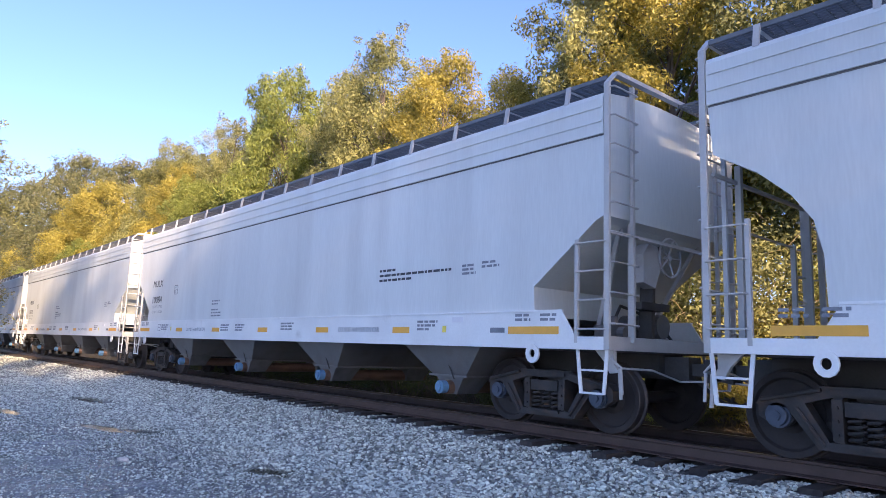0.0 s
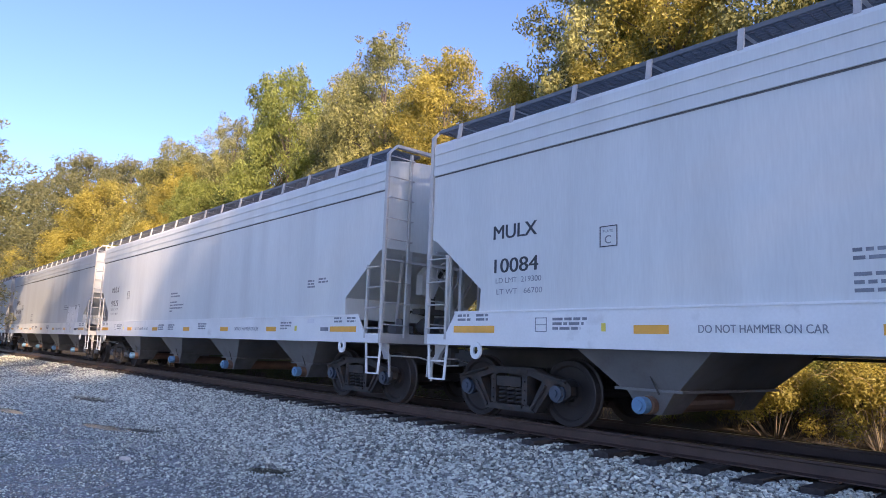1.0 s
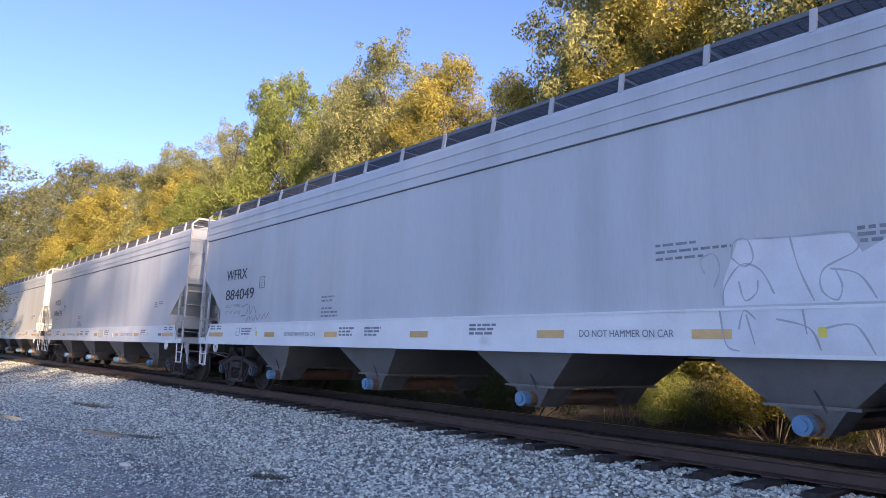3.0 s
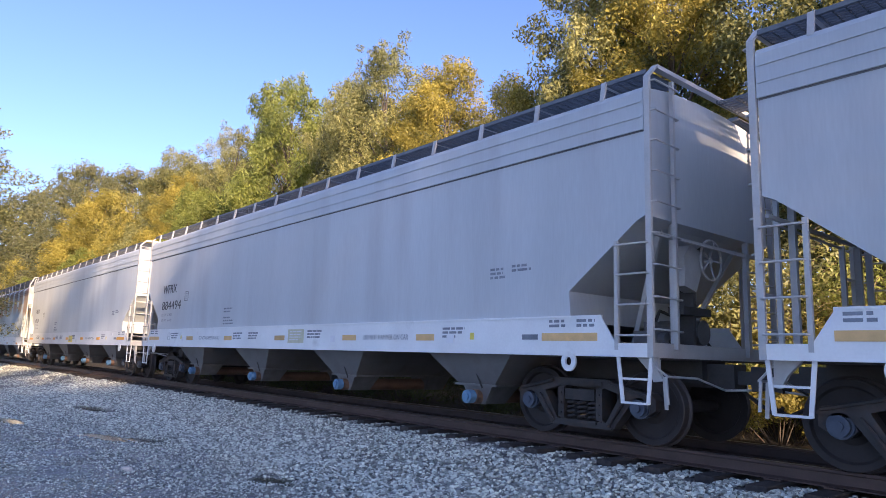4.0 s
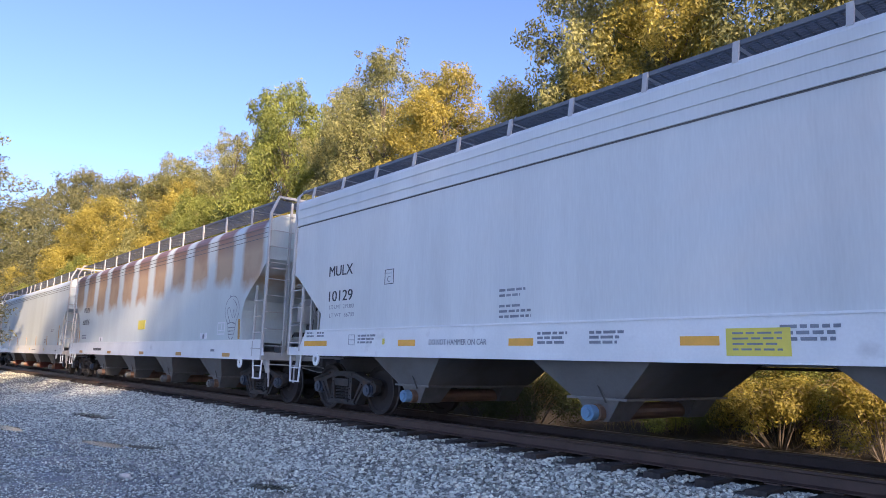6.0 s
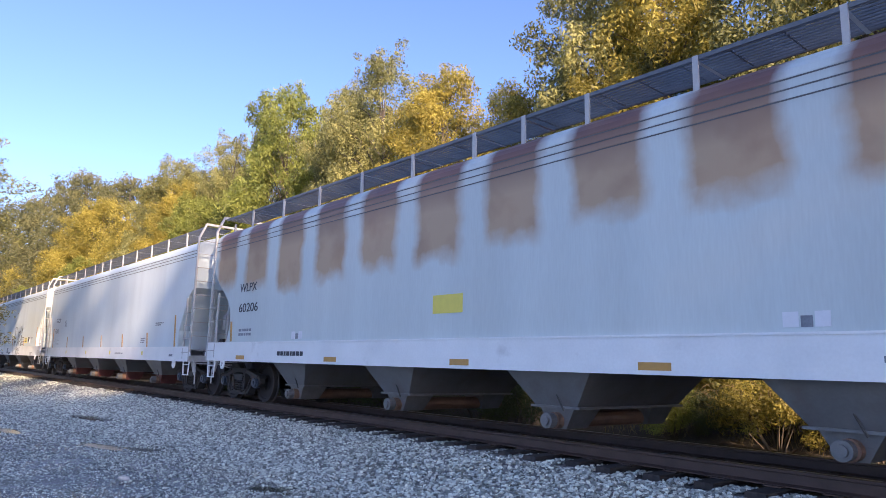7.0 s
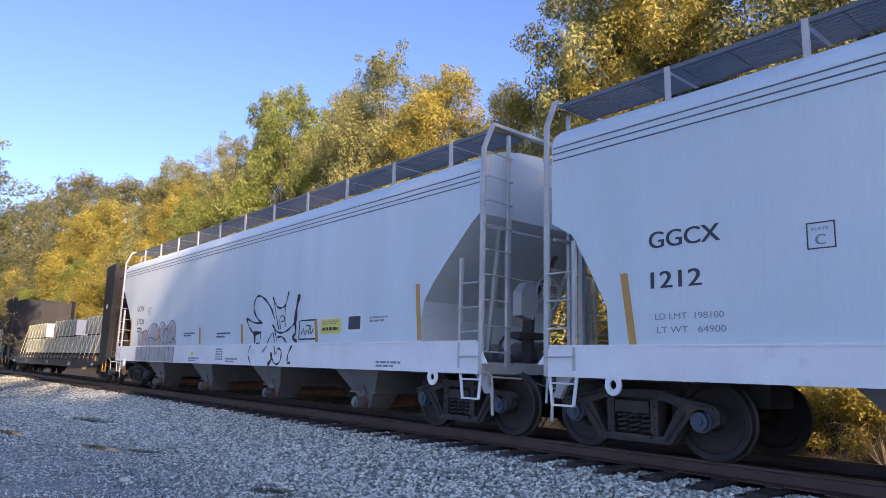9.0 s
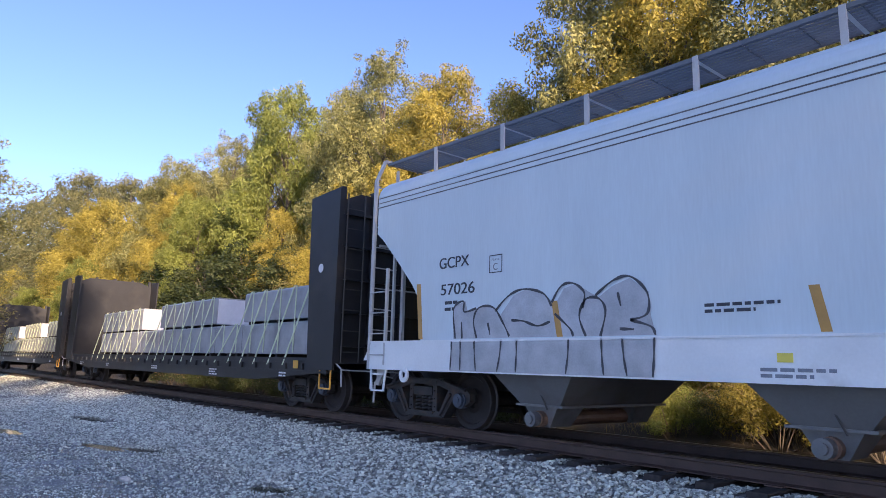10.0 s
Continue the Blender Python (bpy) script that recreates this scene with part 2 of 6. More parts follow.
    mix = n.new("ShaderNodeMix")
    mix.data_type = "RGBA"
    l.new(soft.outputs[0], mix.inputs[0])
    l.new(scaled, mix.inputs[6])
    l.new(deep.outputs[2], mix.inputs[7])
    l.new(mix.outputs[2], b.inputs["Base Color"])
    return m


RUSTY = rusty_paint()


def ground_material():
    """Grey crushed stone; towards the camera's side finer, darker and wet, with puddles and a few mossy spots."""
    m = bpy.data.materials.new("gravel_ground")
    m.use_nodes = True
    n, l = m.node_tree.nodes, m.node_tree.links
    b = n["Principled BSDF"]
    tc = n.new("ShaderNodeTexCoord")
    vor, fine, wet, sep = n.new("ShaderNodeTexVoronoi"), n.new("ShaderNodeTexNoise"), n.new("ShaderNodeTexNoise"), n.new("ShaderNodeSeparateXYZ")
    vor.inputs["Scale"].default_value, fine.inputs["Scale"].default_value, wet.inputs["Scale"].default_value = 22, 60, 0.55
    fine.inputs["Detail"].default_value, wet.inputs["Detail"].default_value = 5, 6
    for k in (vor, fine, wet):
        l.new(tc.outputs["Object"], k.inputs[0])
    l.new(tc.outputs["Object"], sep.inputs[0])
    hue, ramp = n.new("ShaderNodeSeparateColor"), n.new("ShaderNodeMapRange")
    l.new(vor.outputs["Color"], hue.inputs[0])
    ramp.inputs[3].default_value, ramp.inputs[4].default_value = 0.55, 1.35
    l.new(hue.outputs[0], ramp.inputs[0])
    base = n.new("ShaderNodeMix")
    base.data_type = "RGBA"
    base.inputs[6].default_value, base.inputs[7].default_value = (0.20, 0.19, 0.175, 1), (0.36, 0.342, 0.317, 1)
    l.new(fine.outputs[0], base.inputs[0])
    sc = n.new("ShaderNodeVectorMath")
    sc.operation = "SCALE"
    l.new(base.outputs[2], sc.inputs[0])
    l.new(ramp.outputs[0], sc.inputs[3])
    # the lane beside the ballast
    lane, wr, both = n.new("ShaderNodeMapRange"), n.new("ShaderNodeMapRange"), n.new("ShaderNodeMath")
    lane.inputs[1].default_value, lane.inputs[2].default_value = 4.6, 3.0
    l.new(sep.outputs[1], lane.inputs[0])
    wr.inputs[1].default_value, wr.inputs[2].default_value = 0.42, 0.54
    l.new(wet.outputs[0], wr.inputs[0])
    both.operation = "MULTIPLY"
    l.new(lane.outputs[0], both.inputs[0])
    l.new(wr.outputs[0], both.inputs[1])
    mud = n.new("ShaderNodeMix")
    mud.data_type = "RGBA"
    l.new(both.outputs[0], mud.inputs[0])
    l.new(sc.outputs[0], mud.inputs[6])
    mud.inputs[7].default_value = (0.20, 0.187, 0.17, 1)
    moss, mr, mm, mx = n.new("ShaderNodeTexNoise"), n.new("ShaderNodeMapRange"), n.new("ShaderNodeMath"), n.new("ShaderNodeMix")
    moss.inputs["Scale"].default_value, moss.inputs["Detail"].default_value = 0.8, 4
    l.new(tc.outputs["Object"], moss.inputs[0])
    mr.inputs[1].default_value, mr.inputs[2].default_value = 0.60, 0.68
    l.new(moss.outputs[0], mr.inputs[0])
    mm.operation = "MULTIPLY"
    l.new(mr.outputs[0], mm.inputs[0])
    mm.inputs[1].default_value = 0.6
    mx.data_type = "RGBA"
    l.new(mm.outputs[0], mx.inputs[0])
    l.new(mud.outputs[2], mx.inputs[6])
    mx.inputs[7].default_value = (0.14, 0.15, 0.08, 1)
    # dark soil from the near rail on, with the train's shade put into its colour
    far, shaded_soil = n.new("ShaderNodeMapRange"), n.new("ShaderNodeMix")
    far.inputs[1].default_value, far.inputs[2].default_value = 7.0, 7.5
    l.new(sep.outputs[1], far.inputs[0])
    shaded_soil.data_type = "RGBA"
    l.new(far.outputs[0], shaded_soil.inputs[0])
    l.new(mx.outputs[2], shaded_soil.inputs[6])
    shaded_soil.inputs[7].default_value = (0.045, 0.038, 0.03, 1)
    l.new(shaded_soil.outputs[2], b.inputs["Base Color"])
    rg = n.new("ShaderNodeMapRange")
    rg.inputs[3].default_value, rg.inputs[4].default_value = 0.8, 0.2
    l.new(both.outputs[0], rg.inputs[0])
    l.new(rg.outputs[0], b.inputs["Roughness"])
    bp, hs = n.new("ShaderNodeBump"), n.new("ShaderNodeMapRange")
    hs.inputs[3].default_value, hs.inputs[4].default_value = 1.0, 0.5
    l.new(both.outputs[0], hs.inputs[0])
    l.new(hs.outputs[0], bp.inputs["Strength"])
    bp.inputs["Distance"].default_value, bp.invert = 0.03, True
    hsum = n.new("ShaderNodeMath")
    hsum.operation = "MULTIPLY_ADD"
    l.new(fine.outputs[0], hsum.inputs[0])
    hsum.inputs[1].default_value = -0.5
    l.new(vor.outputs["Distance"], hsum.inputs[2])
    l.new(hsum.outputs[0], bp.inputs["Height"])
    l.new(bp.outputs[0], b.inputs["Normal"])
    return m


GROUND = ground_material()


# ---- shape helpers ----
def quad_strip(bm, ring_a, ring_b):
    for i in range(len(ring_a)):
        j = (i + 1) % len(ring_a)
        bm.faces.new((ring_a[i], ring_a[j], ring_b[j], ring_b[i]))


def box(bm, x0, x1, y0, y1, z0, z1):
    lo = [bm.verts.new(p) for p in ((x0, y0, z0), (x1, y0, z0), (x1, y1, z0), (x0, y1, z0))]
    hi = [bm.verts.new(p) for p in ((x0, y0, z1), (x1, y0, z1), (x1, y1, z1), (x0, y1, z1))]
    bm.faces.new(lo[::-1])
    bm.faces.new(hi)
    quad_strip(bm, lo, hi)


def slab(bm, pts, y0, y1):
    """A plate whose outline is given in x and z, between two y."""
    a, b = [bm.verts.new((x, y0, z)) for x, z in pts], [bm.verts.new((x, y1, z)) for x, z in pts]
    bm.faces.new(a)
    bm.faces.new(b[::-1])
    quad_strip(bm, a, b)


def prism(bm, pts, x0, x1):
    """A bar whose cross-section is given in y and z, between two x."""
    a, b = [bm.verts.new((x0, y, z)) for y, z in pts], [bm.verts.new((x1, y, z)) for y, z in pts]
    bm.faces.new(a)
    bm.faces.new(b[::-1])
    quad_strip(bm, a, b)


def rod(bm, p, q, r, sides=8, r2=None):
    p, q = Vector(p), Vector(q)
    w = (q - p).normalized()
    u = w.orthogonal().normalized()
    v = w.cross(u)
    turn = [(math.cos(2 * math.pi * i / sides), math.sin(2 * math.pi * i / sides)) for i in range(sides)]
    a = [bm.verts.new(p + (u * c + v * s) * r) for c, s in turn]
    b = [bm.verts.new(q + (u * c + v * s) * (r if r2 is None else r2)) for c, s in turn]
    bm.faces.new(a[::-1])
    bm.faces.new(b)
    quad_strip(bm, a, b)


def pipe_run(bm, pts, r, sides=6):
    for p, q in zip(pts, pts[1:]):
        rod(bm, p, q, r, sides)


def flat_bar(bm, p, q, wide, thick):
    """A flat bar from p to q, wide along x, thick along y."""
    p, q = Vector(p), Vector(q)
    c = [Vector((sx * wide / 2, sy * thick / 2, 0)) for sx, sy in ((-1, -1), (1, -1), (1, 1), (-1, 1))]
    a, b = [bm.verts.new(p + o) for o in c], [bm.verts.new(q + o) for o in c]
    bm.faces.new(a[::-1])
    bm.faces.new(b)
    quad_strip(bm, a, b)


def mesh_of(name, bm, mat, smooth=False):
    bmesh.ops.recalc_face_normals(bm, faces=bm.faces)
    me = bpy.data.meshes.new(name)
    bm.to_mesh(me)
    bm.free()
    me.materials.append(mat)
    if smooth:
        me.shade_smooth()
    return me


def part(name, bm, mat, parent, label="", smooth=False):
    ob = new(name, bm if isinstance(bm, bpy.types.Mesh) else mesh_of(name, bm, mat, smooth))
    ob.parent = parent
    if label:
        tagged(ob, label)
    return ob


def lettering(words, x, y, z, height, mat, parent, width=None, name="lettering", bold=0.035):
    """Painted letters on the side that faces the camera; x and z of their lower left corner."""
    cu = bpy.data.curves.new(name, "FONT")
    cu.body, cu.size, cu.extrude = words, 1.0, 0.0
    tmp = bpy.data.objects.new(name, cu)
    scene.collection.objects.link(tmp)
    bpy.context.view_layer.update()
    me = bpy.data.meshes.new_from_object(tmp)
    bpy.data.objects.remove(tmp)
    co = np.empty(len(me.vertices) * 3)
    me.vertices.foreach_get("co", co)
    co = co.reshape(-1, 3)
    lo, hi = co.min(0), co.max(0)
    sz = height / 0.69
    sx = width / (hi[0] - lo[0]) if width else sz
    faces = [tuple(p.vertices) for p in me.polygons]
    places, polys = [], []
    for i, push in enumerate((-bold, 0.0, bold) if bold else (0.0,)):
        polys += [tuple(v + len(co) * i for v in f) for f in faces]
        places.append(np.column_stack((x + (co[:, 0] - lo[0]) * sx + push * height, np.full(len(co), y - 0.0006 * i), z + co[:, 1] * sz)))
    me = bpy.data.meshes.new(name)
    me.from_pydata(np.concatenate(places).tolist(), [], polys)
    me.materials.append(mat)
    return part(name, me, mat, parent)


def stencil(x, z, y, lines, mat, parent, rng, height=0.035, pitch=0.06):
    """Small unreadable stencilled lines: rows of short bars; lines gives each row's length."""
    bm = bmesh.new()
    for i, length in enumerate(lines):
        at = 0
        while at < length:
            w = min(rng.uniform(0.05, 0.18), length - at)
            box(bm, x + at, x + at + w, y - 0.001, y + 0.003, z - i * pitch, z - i * pitch + height)
            at += w + 0.03
    return tagged(part("stencil", bm, mat, parent), kind="stuff")


def patch(name, x0, x1, z0, z1, y, mat, parent, label=""):
    bm = bmesh.new()
    box(bm, x0, x1, y - 0.003, y + 0.004, z0, z1)
    return part(name, bm, mat, parent, label)


def stroke(bm, pts, width, y):
    """A sprayed line through points (x, z), as a thin ribbon on the side."""
    def at(t):
        i = min(int(t), len(pts) - 2)
        f = t - i
        p0, p1, p2, p3 = (Vector(pts[max(0, min(len(pts) - 1, i + k))]) for k in (-1, 0, 1, 2))
        return 0.5 * (2 * p1 + (p2 - p0) * f + (2 * p0 - 5 * p1 + 4 * p2 - p3) * f * f + (3 * p1 - p0 - 3 * p2 + p3) * f ** 3)
    steps = (len(pts) - 1) * 6
    line = [at(i / 6) for i in range(steps)] + [Vector(pts[-1])]
    prev = None
    for i, p in enumerate(line):
        d = (line[min(i + 1, steps)] - line[max(i - 1, 0)])
        d = d.normalized() if d.length > 1e-6 else Vector((1, 0))
        s = Vector((-d[1], d[0])) * width / 2 * (0.75 + 0.25 * math.sin(i * 0.9))
        pair = (bm.verts.new((p[0] + s[0], y, p[1] + s[1])), bm.verts.new((p[0] - s[0], y, p[1] - s[1])))
        if prev:
            bm.faces.new((prev[0], pair[0], pair[1], prev[1]))
        prev = pair


# ---- running gear ----
WHEEL_R, AXLE = 0.457, 0.889
WHEELSETS = []
CACHE = {}


def cached(key, make):
    if key not in CACHE:
        CACHE[key] = make()
    return CACHE[key]


def wheel_mesh():
    bm = bmesh.new()
    outline = [(0.0, 0.09), (0.11, 0.09), (0.13, 0.05), (0.20, 0.02), (0.36, 0.035), (0.385, 0.07), (0.445, 0.075), (WHEEL_R, 0.065), (WHEEL_R + 0.002, -0.035),
               (0.485, -0.05), (0.485, -0.075), (0.39, -0.08), (0.36, -0.02), (0.20, -0.05), (0.13, -0.09), (0.0, -0.09)]
    rings = []
    for r, y in outline:
        if r == 0:
            rings.append([bm.verts.new((0, -y, 0))])
        else:
            rings.append([bm.verts.new((r * math.cos(2 * math.pi * i / 40), -y, r * math.sin(2 * math.pi * i / 40))) for i in range(40)])
    for a, b in zip(rings, rings[1:]):
        if len(a) == 1 or len(b) == 1:
            c, ring = (a[0], b) if len(a) == 1 else (b[0], a)
            for i in range(40):
                bm.faces.new((c, ring[i], ring[(i + 1) % 40]))
        else:
            quad_strip(bm, a, b)
    me = mesh_of("wheel", bm, WHEEL_STEEL)
    me.materials.append(TREAD)
    for p in me.polygons:
        r = math.hypot(p.center[0], p.center[2])
        if r > 0.448:
            p.material_index = 1
    return me


def axle_mesh():
    bm = bmesh.new()
    rod(bm, (0, -1.0, 0), (0, 1.0, 0), 0.085, 16)
    return mesh_of("wheelset", bm, WHEEL_STEEL)


def frame_mesh(side):
    """Cast side frame of a two-axle truck, centred on the truck; side -1 is the camera's side."""
    bm = bmesh.new()
    y0, y1 = (-1.10, -0.92) if side < 0 else (0.92, 1.10)
    top = [(-1.12, 0.56), (-1.05, 0.64), (-0.62, 0.70), (-0.45, 0.78), (0.45, 0.78), (0.62, 0.70), (1.05, 0.64), (1.12, 0.56), (0.80, 0.54), (0.62, 0.60),
           (0.34, 0.68), (-0.34, 0.68), (-0.62, 0.60), (-0.80, 0.54)]
    slab(bm, top, y0, y1)
    for s in (-1, 1):
        leg = [(s * 0.80, 0.54), (s * 0.62, 0.60), (s * 0.40, 0.24), (s * 0.34, 0.16), (s * 0.50, 0.16)]
        slab(bm, leg, y0, y1)
        slab(bm, [(s * 0.36, 0.68), (s * 0.27, 0.68), (s * 0.27, 0.22), (s * 0.36, 0.22)], y0 + 0.02, y1 - 0.02)
        slab(bm, [(s * 1.10, 0.56), (s * 0.80, 0.56), (s * 0.74, 0.42), (s * 0.80, 0.36), (s * 0.98, 0.36), (s * 1.10, 0.44)], y0 + 0.03, y1 - 0.03)
    slab(bm, [(-0.50, 0.16), (0.50, 0.16), (0.42, 0.24), (-0.42, 0.24)], y0 - 0.02, y1 + 0.02)
    box(bm, -0.24, 0.24, y0 - 0.03, y1 + 0.03, 0.50, 0.64)
    box(bm, -0.27, 0.27, y0 - 0.05, y1 + 0.05, 0.205, 0.245)
    f = y0 - 0.025 if side < 0 else y1 + 0.025
    for s in (-1, 1):
        for p, q in (((s * 1.05, 0.61), (s * 0.45, 0.745)), ((s * 0.70, 0.55), (s * 0.44, 0.20))):
            rod(bm, (p[0], f, p[1]), (q[0], f, q[1]), 0.022, 6)
        box(bm, s * 0.31 - 0.05, s * 0.31 + 0.05, min(f, f - side * 0.06), max(f, f - side * 0.06), 0.26, 0.66)
        for z in (0.32, 0.45, 0.58):
            rod(bm, (s * 0.31, f, z), (s * 0.31, f + side * 0.02, z), 0.018, 6)
    box(bm, -0.36, 0.36, min(f, f + side * 0.012), max(f, f + side * 0.012), 0.70, 0.75)
    return mesh_of("side_frame", bm, TRUCK_STEEL)


def spring_mesh():
    """One coil spring, a single wound wire."""
    bm = bmesh.new()
    turns, prev = 34, None
    for i in range(turns + 1):
        a = i * 2 * math.pi / 8
        out, z = Vector((math.cos(a), math.sin(a), 0)), 0.245 + 0.25 * i / turns
        ring = [bm.verts.new(out * (0.075 + 0.017 * math.cos(q)) + Vector((0, 0, z + 0.017 * math.sin(q)))) for q in (2 * math.pi * k / 5 for k in range(5))]
        if prev:
            quad_strip(bm, prev, ring)
        else:
            bm.faces.new(ring)
        prev = ring
    bm.faces.new(prev[::-1])
    return mesh_of("spring", bm, TRUCK_STEEL)


def journal_mesh(side):
    bm = bmesh.new()
    y = -1.0 if side < 0 else 1.0
    for r, d0, d1 in ((0.13, 0.0, 0.10), (0.105, 0.10, 0.15), (0.05, 0.15, 0.17)):
        rod(bm, (0, y + side * d0, 0), (0, y + side * d1, 0), r, 16)
    return mesh_of("journal_cap", bm, JOURNAL)


def bolster_mesh():
    bm = bmesh.new()
    box(bm, -0.2, 0.2, -0.92, 0.92, 0.46, 0.68)
    rod(bm, (0, 0, 0.66), (0, 0, 0.82), 0.2, 16)
    for s in (-1, 1):
        box(bm, s * 0.45 - 0.06, s * 0.45 + 0.06, -0.86, 0.86, 0.30, 0.42)
        for y in (-0.75, 0.75):
            box(bm, s * 0.40 - 0.05, s * 0.40 + 0.05, y - 0.05, y + 0.05, 0.28, 0.60)
    return mesh_of("truck", bm, TRUCK_STEEL)


def add_truck(car, x):
    """A two-axle truck with its centre at x of the car; its wheelsets roll on their own."""
    truck = part("truck", cached("bolster", bolster_mesh), None, car)
    truck.location = (x, 0, 0)
    for side in (-1, 1):
        part("side_frame", cached(("frame", side), lambda: frame_mesh(side)), None, truck)
        for cx in (-0.17, 0.0, 0.17):
            part("spring", cached("spring", spring_mesh), None, truck).location = (cx, side * 1.03, 0)
        for s in (-1, 1):
            j = part("journal_cap", cached(("journal", side), lambda: journal_mesh(side)), None, truck, "dull blue bearing cap")
            j.location = (s * AXLE, 0, WHEEL_R)
    for s in (-1, 1):
        ws = part("wheelset", cached("axle", axle_mesh), None, car)
        ws.location = (x + s * AXLE, 0, WHEEL_R)
        for side in (-1, 1):
            w = part("wheel", cached("wheel", wheel_mesh), None, ws, "brown steel wheel with a worn bright rim")
            w.matrix_local = pose(0, side * 0.77, 0, 0, 0, 0 if side < 0 else 180)


def add_coupler(car, x, way):
    bm = bmesh.new()
    box(bm, min(x - way * 0.9, x + way * 0.25), max(x - way * 0.9, x + way * 0.25), -0.16, 0.16, 0.72, 1.02)
    box(bm, min(x, x + way * 0.5), max(x, x + way * 0.5), -0.07, 0.07, 0.78, 0.94)
    slab(bm, [(x + way * 0.45, 0.70), (x + way * 0.68, 0.74), (x + way * 0.70, 0.98), (x + way * 0.45, 1.0)], -0.14, 0.12)
    part("coupler", bm, UNDER_STEEL, car)
    bm = bmesh.new()
    pipe_run(bm, [(x + way * 0.02, 0.35, 0.75), (x + way * 0.3, 0.33, 0.55), (x + way * 0.55, 0.25, 0.42), (x + way * 0.7, 0.12, 0.52)], 0.025)
    part("air_hose", bm, UNDER_STEEL, car)
    bm = bmesh.new()
    pipe_run(bm, [(x - way * 0.02, -1.5, 0.98), (x + way * 0.12, -1.45, 0.86), (x + way * 0.12, -0.8, 0.84), (x + way * 0.15, -0.2, 0.70), (x + way * 0.5, -0.05, 0.72)], 0.014)
    flat_bar(bm, (x + way * 0.1, -1.45, 0.86), (x + way * 0.12, -1.45, 0.55), 0.03, 0.02)
    part("uncoupling_lever", bm, RAIL_PAINT, car)


# ---- covered hopper cars ----
def hopper_car(spec, paint, sill_mat, rail_mat):
    """A covered hopper car. x = 0 is its leading end, it reaches to -L; y = 0 the middle, z = 0 the rail head."""
    L, W = spec["L"], 1.6
    car = new("covered_hopper_car")
    zs, ze, zd, zr = spec["sill_low"], spec["sill_top"], spec["eave_low"], spec["eave"]
    # body: the side outline with the cut-away ends, then the eave and roof
    end = spec["end_cut"]
    outline = [(-dx, z) for dx, z in end] + [(-L + dx, z) for dx, z in reversed(end)]
    wb = W - 0.03
    bm = bmesh.new()
    slab(bm, outline, -wb, wb)
    part("body", bm, paint, car)
    bm = bmesh.new()
    e = end[0][0]
    half = spec["roof"]
    prism(bm, [(-y, z) for y, z in half] + [(y, z) for y, z in reversed(half)], -e, -L + e)
    part("roof", bm, paint, car)
    # dark strip painted as the shadow under the overhanging eave plate
    if not spec["curved"]:
        bm = bmesh.new()
        for y in (-1, 1):
            box(bm, -L + e + 0.01, -e - 0.01, min(y * (wb - .01), y * (wb + 0.006)), max(y * (wb - .01), y * (wb + 0.006)), zd - 0.022, zd + 0.002)
        part("eave_shade_line", bm, EAVE_SHADE, car)
    bm = bmesh.new()
    for z in spec["ribs"]:
        for y in (-1, 1):
            y0 = wb + spec["rib_in"]
            prism(bm, [(y * (y0 - 0.02), z - 0.014), (y * (y0 + 0.016), z - 0.014), (y * (y0 + 0.016), z + 0.006), (y * (y0 - 0.02), z + 0.02)], -L + e + 0.02, -e - 0.02)
    part("eave_rib", bm, paint, car)
    # dark strip below each rib paints in its shadow
    if spec["curved"]:
        for z in spec["ribs"]:
            bm = bmesh.new()
            for y in (-1, 1):
                box(bm, -L + e + 0.02, -e - 0.02, min(y * (wb - 0.01), y * (wb + 0.004)), max(y * (wb - 0.01), y * (wb + 0.004)), z - 0.030, z - 0.0145)
            part("eave_shade_line", bm, EAVE_SHADE, car)
    # side sills
    for y in (-1, 1):
        bm = bmesh.new()
        a, t = spec["sill_in"], spec["sill_step"]
        pts = [(0, zs), (0, t), (-a + 0.2, t), (-a, ze - 0.03), (-a, ze), (-L + a, ze), (-L + a, ze - 0.03), (-L + a - 0.2, t), (-L, t), (-L, zs)]
        slab(bm, pts, min(y * W, y * (W - 0.02)), max(y * W, y * (W - 0.02)))
        box(bm, -L + a + 0.004, -a - 0.004, min(y * (W + 0.012), y * (wb + 0.002)), max(y * (W + 0.012), y * (wb + 0.002)), ze - 0.016, ze + 0.012)
        box(bm, -L + 0.02, -0.02, min(y * (W - 0.022), y * (W - 0.22)), max(y * (W - 0.022), y * (W - 0.22)), zs, zs + 0.02)
        part("side_sill", bm, sill_mat, car)
    # floor of the ends and centre sill
    for x0, x1, x2, x3 in ((-1.9, -0.02, -2.3, -0.1), (-L + 0.02, -L + 1.9, -L + 0.1, -L + 2.3)):
        bm = bmesh.new()
        box(bm, x0, x1, -W + 0.22, W - 0.22, zs - 0.02, zs + 0.09)
        box(bm, x2, x3, -0.3, 0.3, zs - 0.3, zs + 0.05)
        part("end_frame", bm, UNDER_STEEL, car)
    for x in (-0.02, -L + 0.02):
        bm = bmesh.new()
        box(bm, x - 0.02, x + 0.02, -W + 0.02, W - 0.02, zs + 0.0, zs + 0.17)
        part("end_sill", bm, rail_mat, car)
    # hopper chutes with their outlets
    for cx in spec["chutes"]:
        h, b, zb = spec["chute_half"], spec["chute_low"], spec["chute_z"]
        bm = bmesh.new()
        yt, yb = 1.47, 1.22
        top = [bm.verts.new(p) for p in ((cx - h, -yt, zs + 0.1), (cx + h, -yt, zs + 0.1), (cx + h, yt, zs + 0.1), (cx - h, yt, zs + 0.1))]
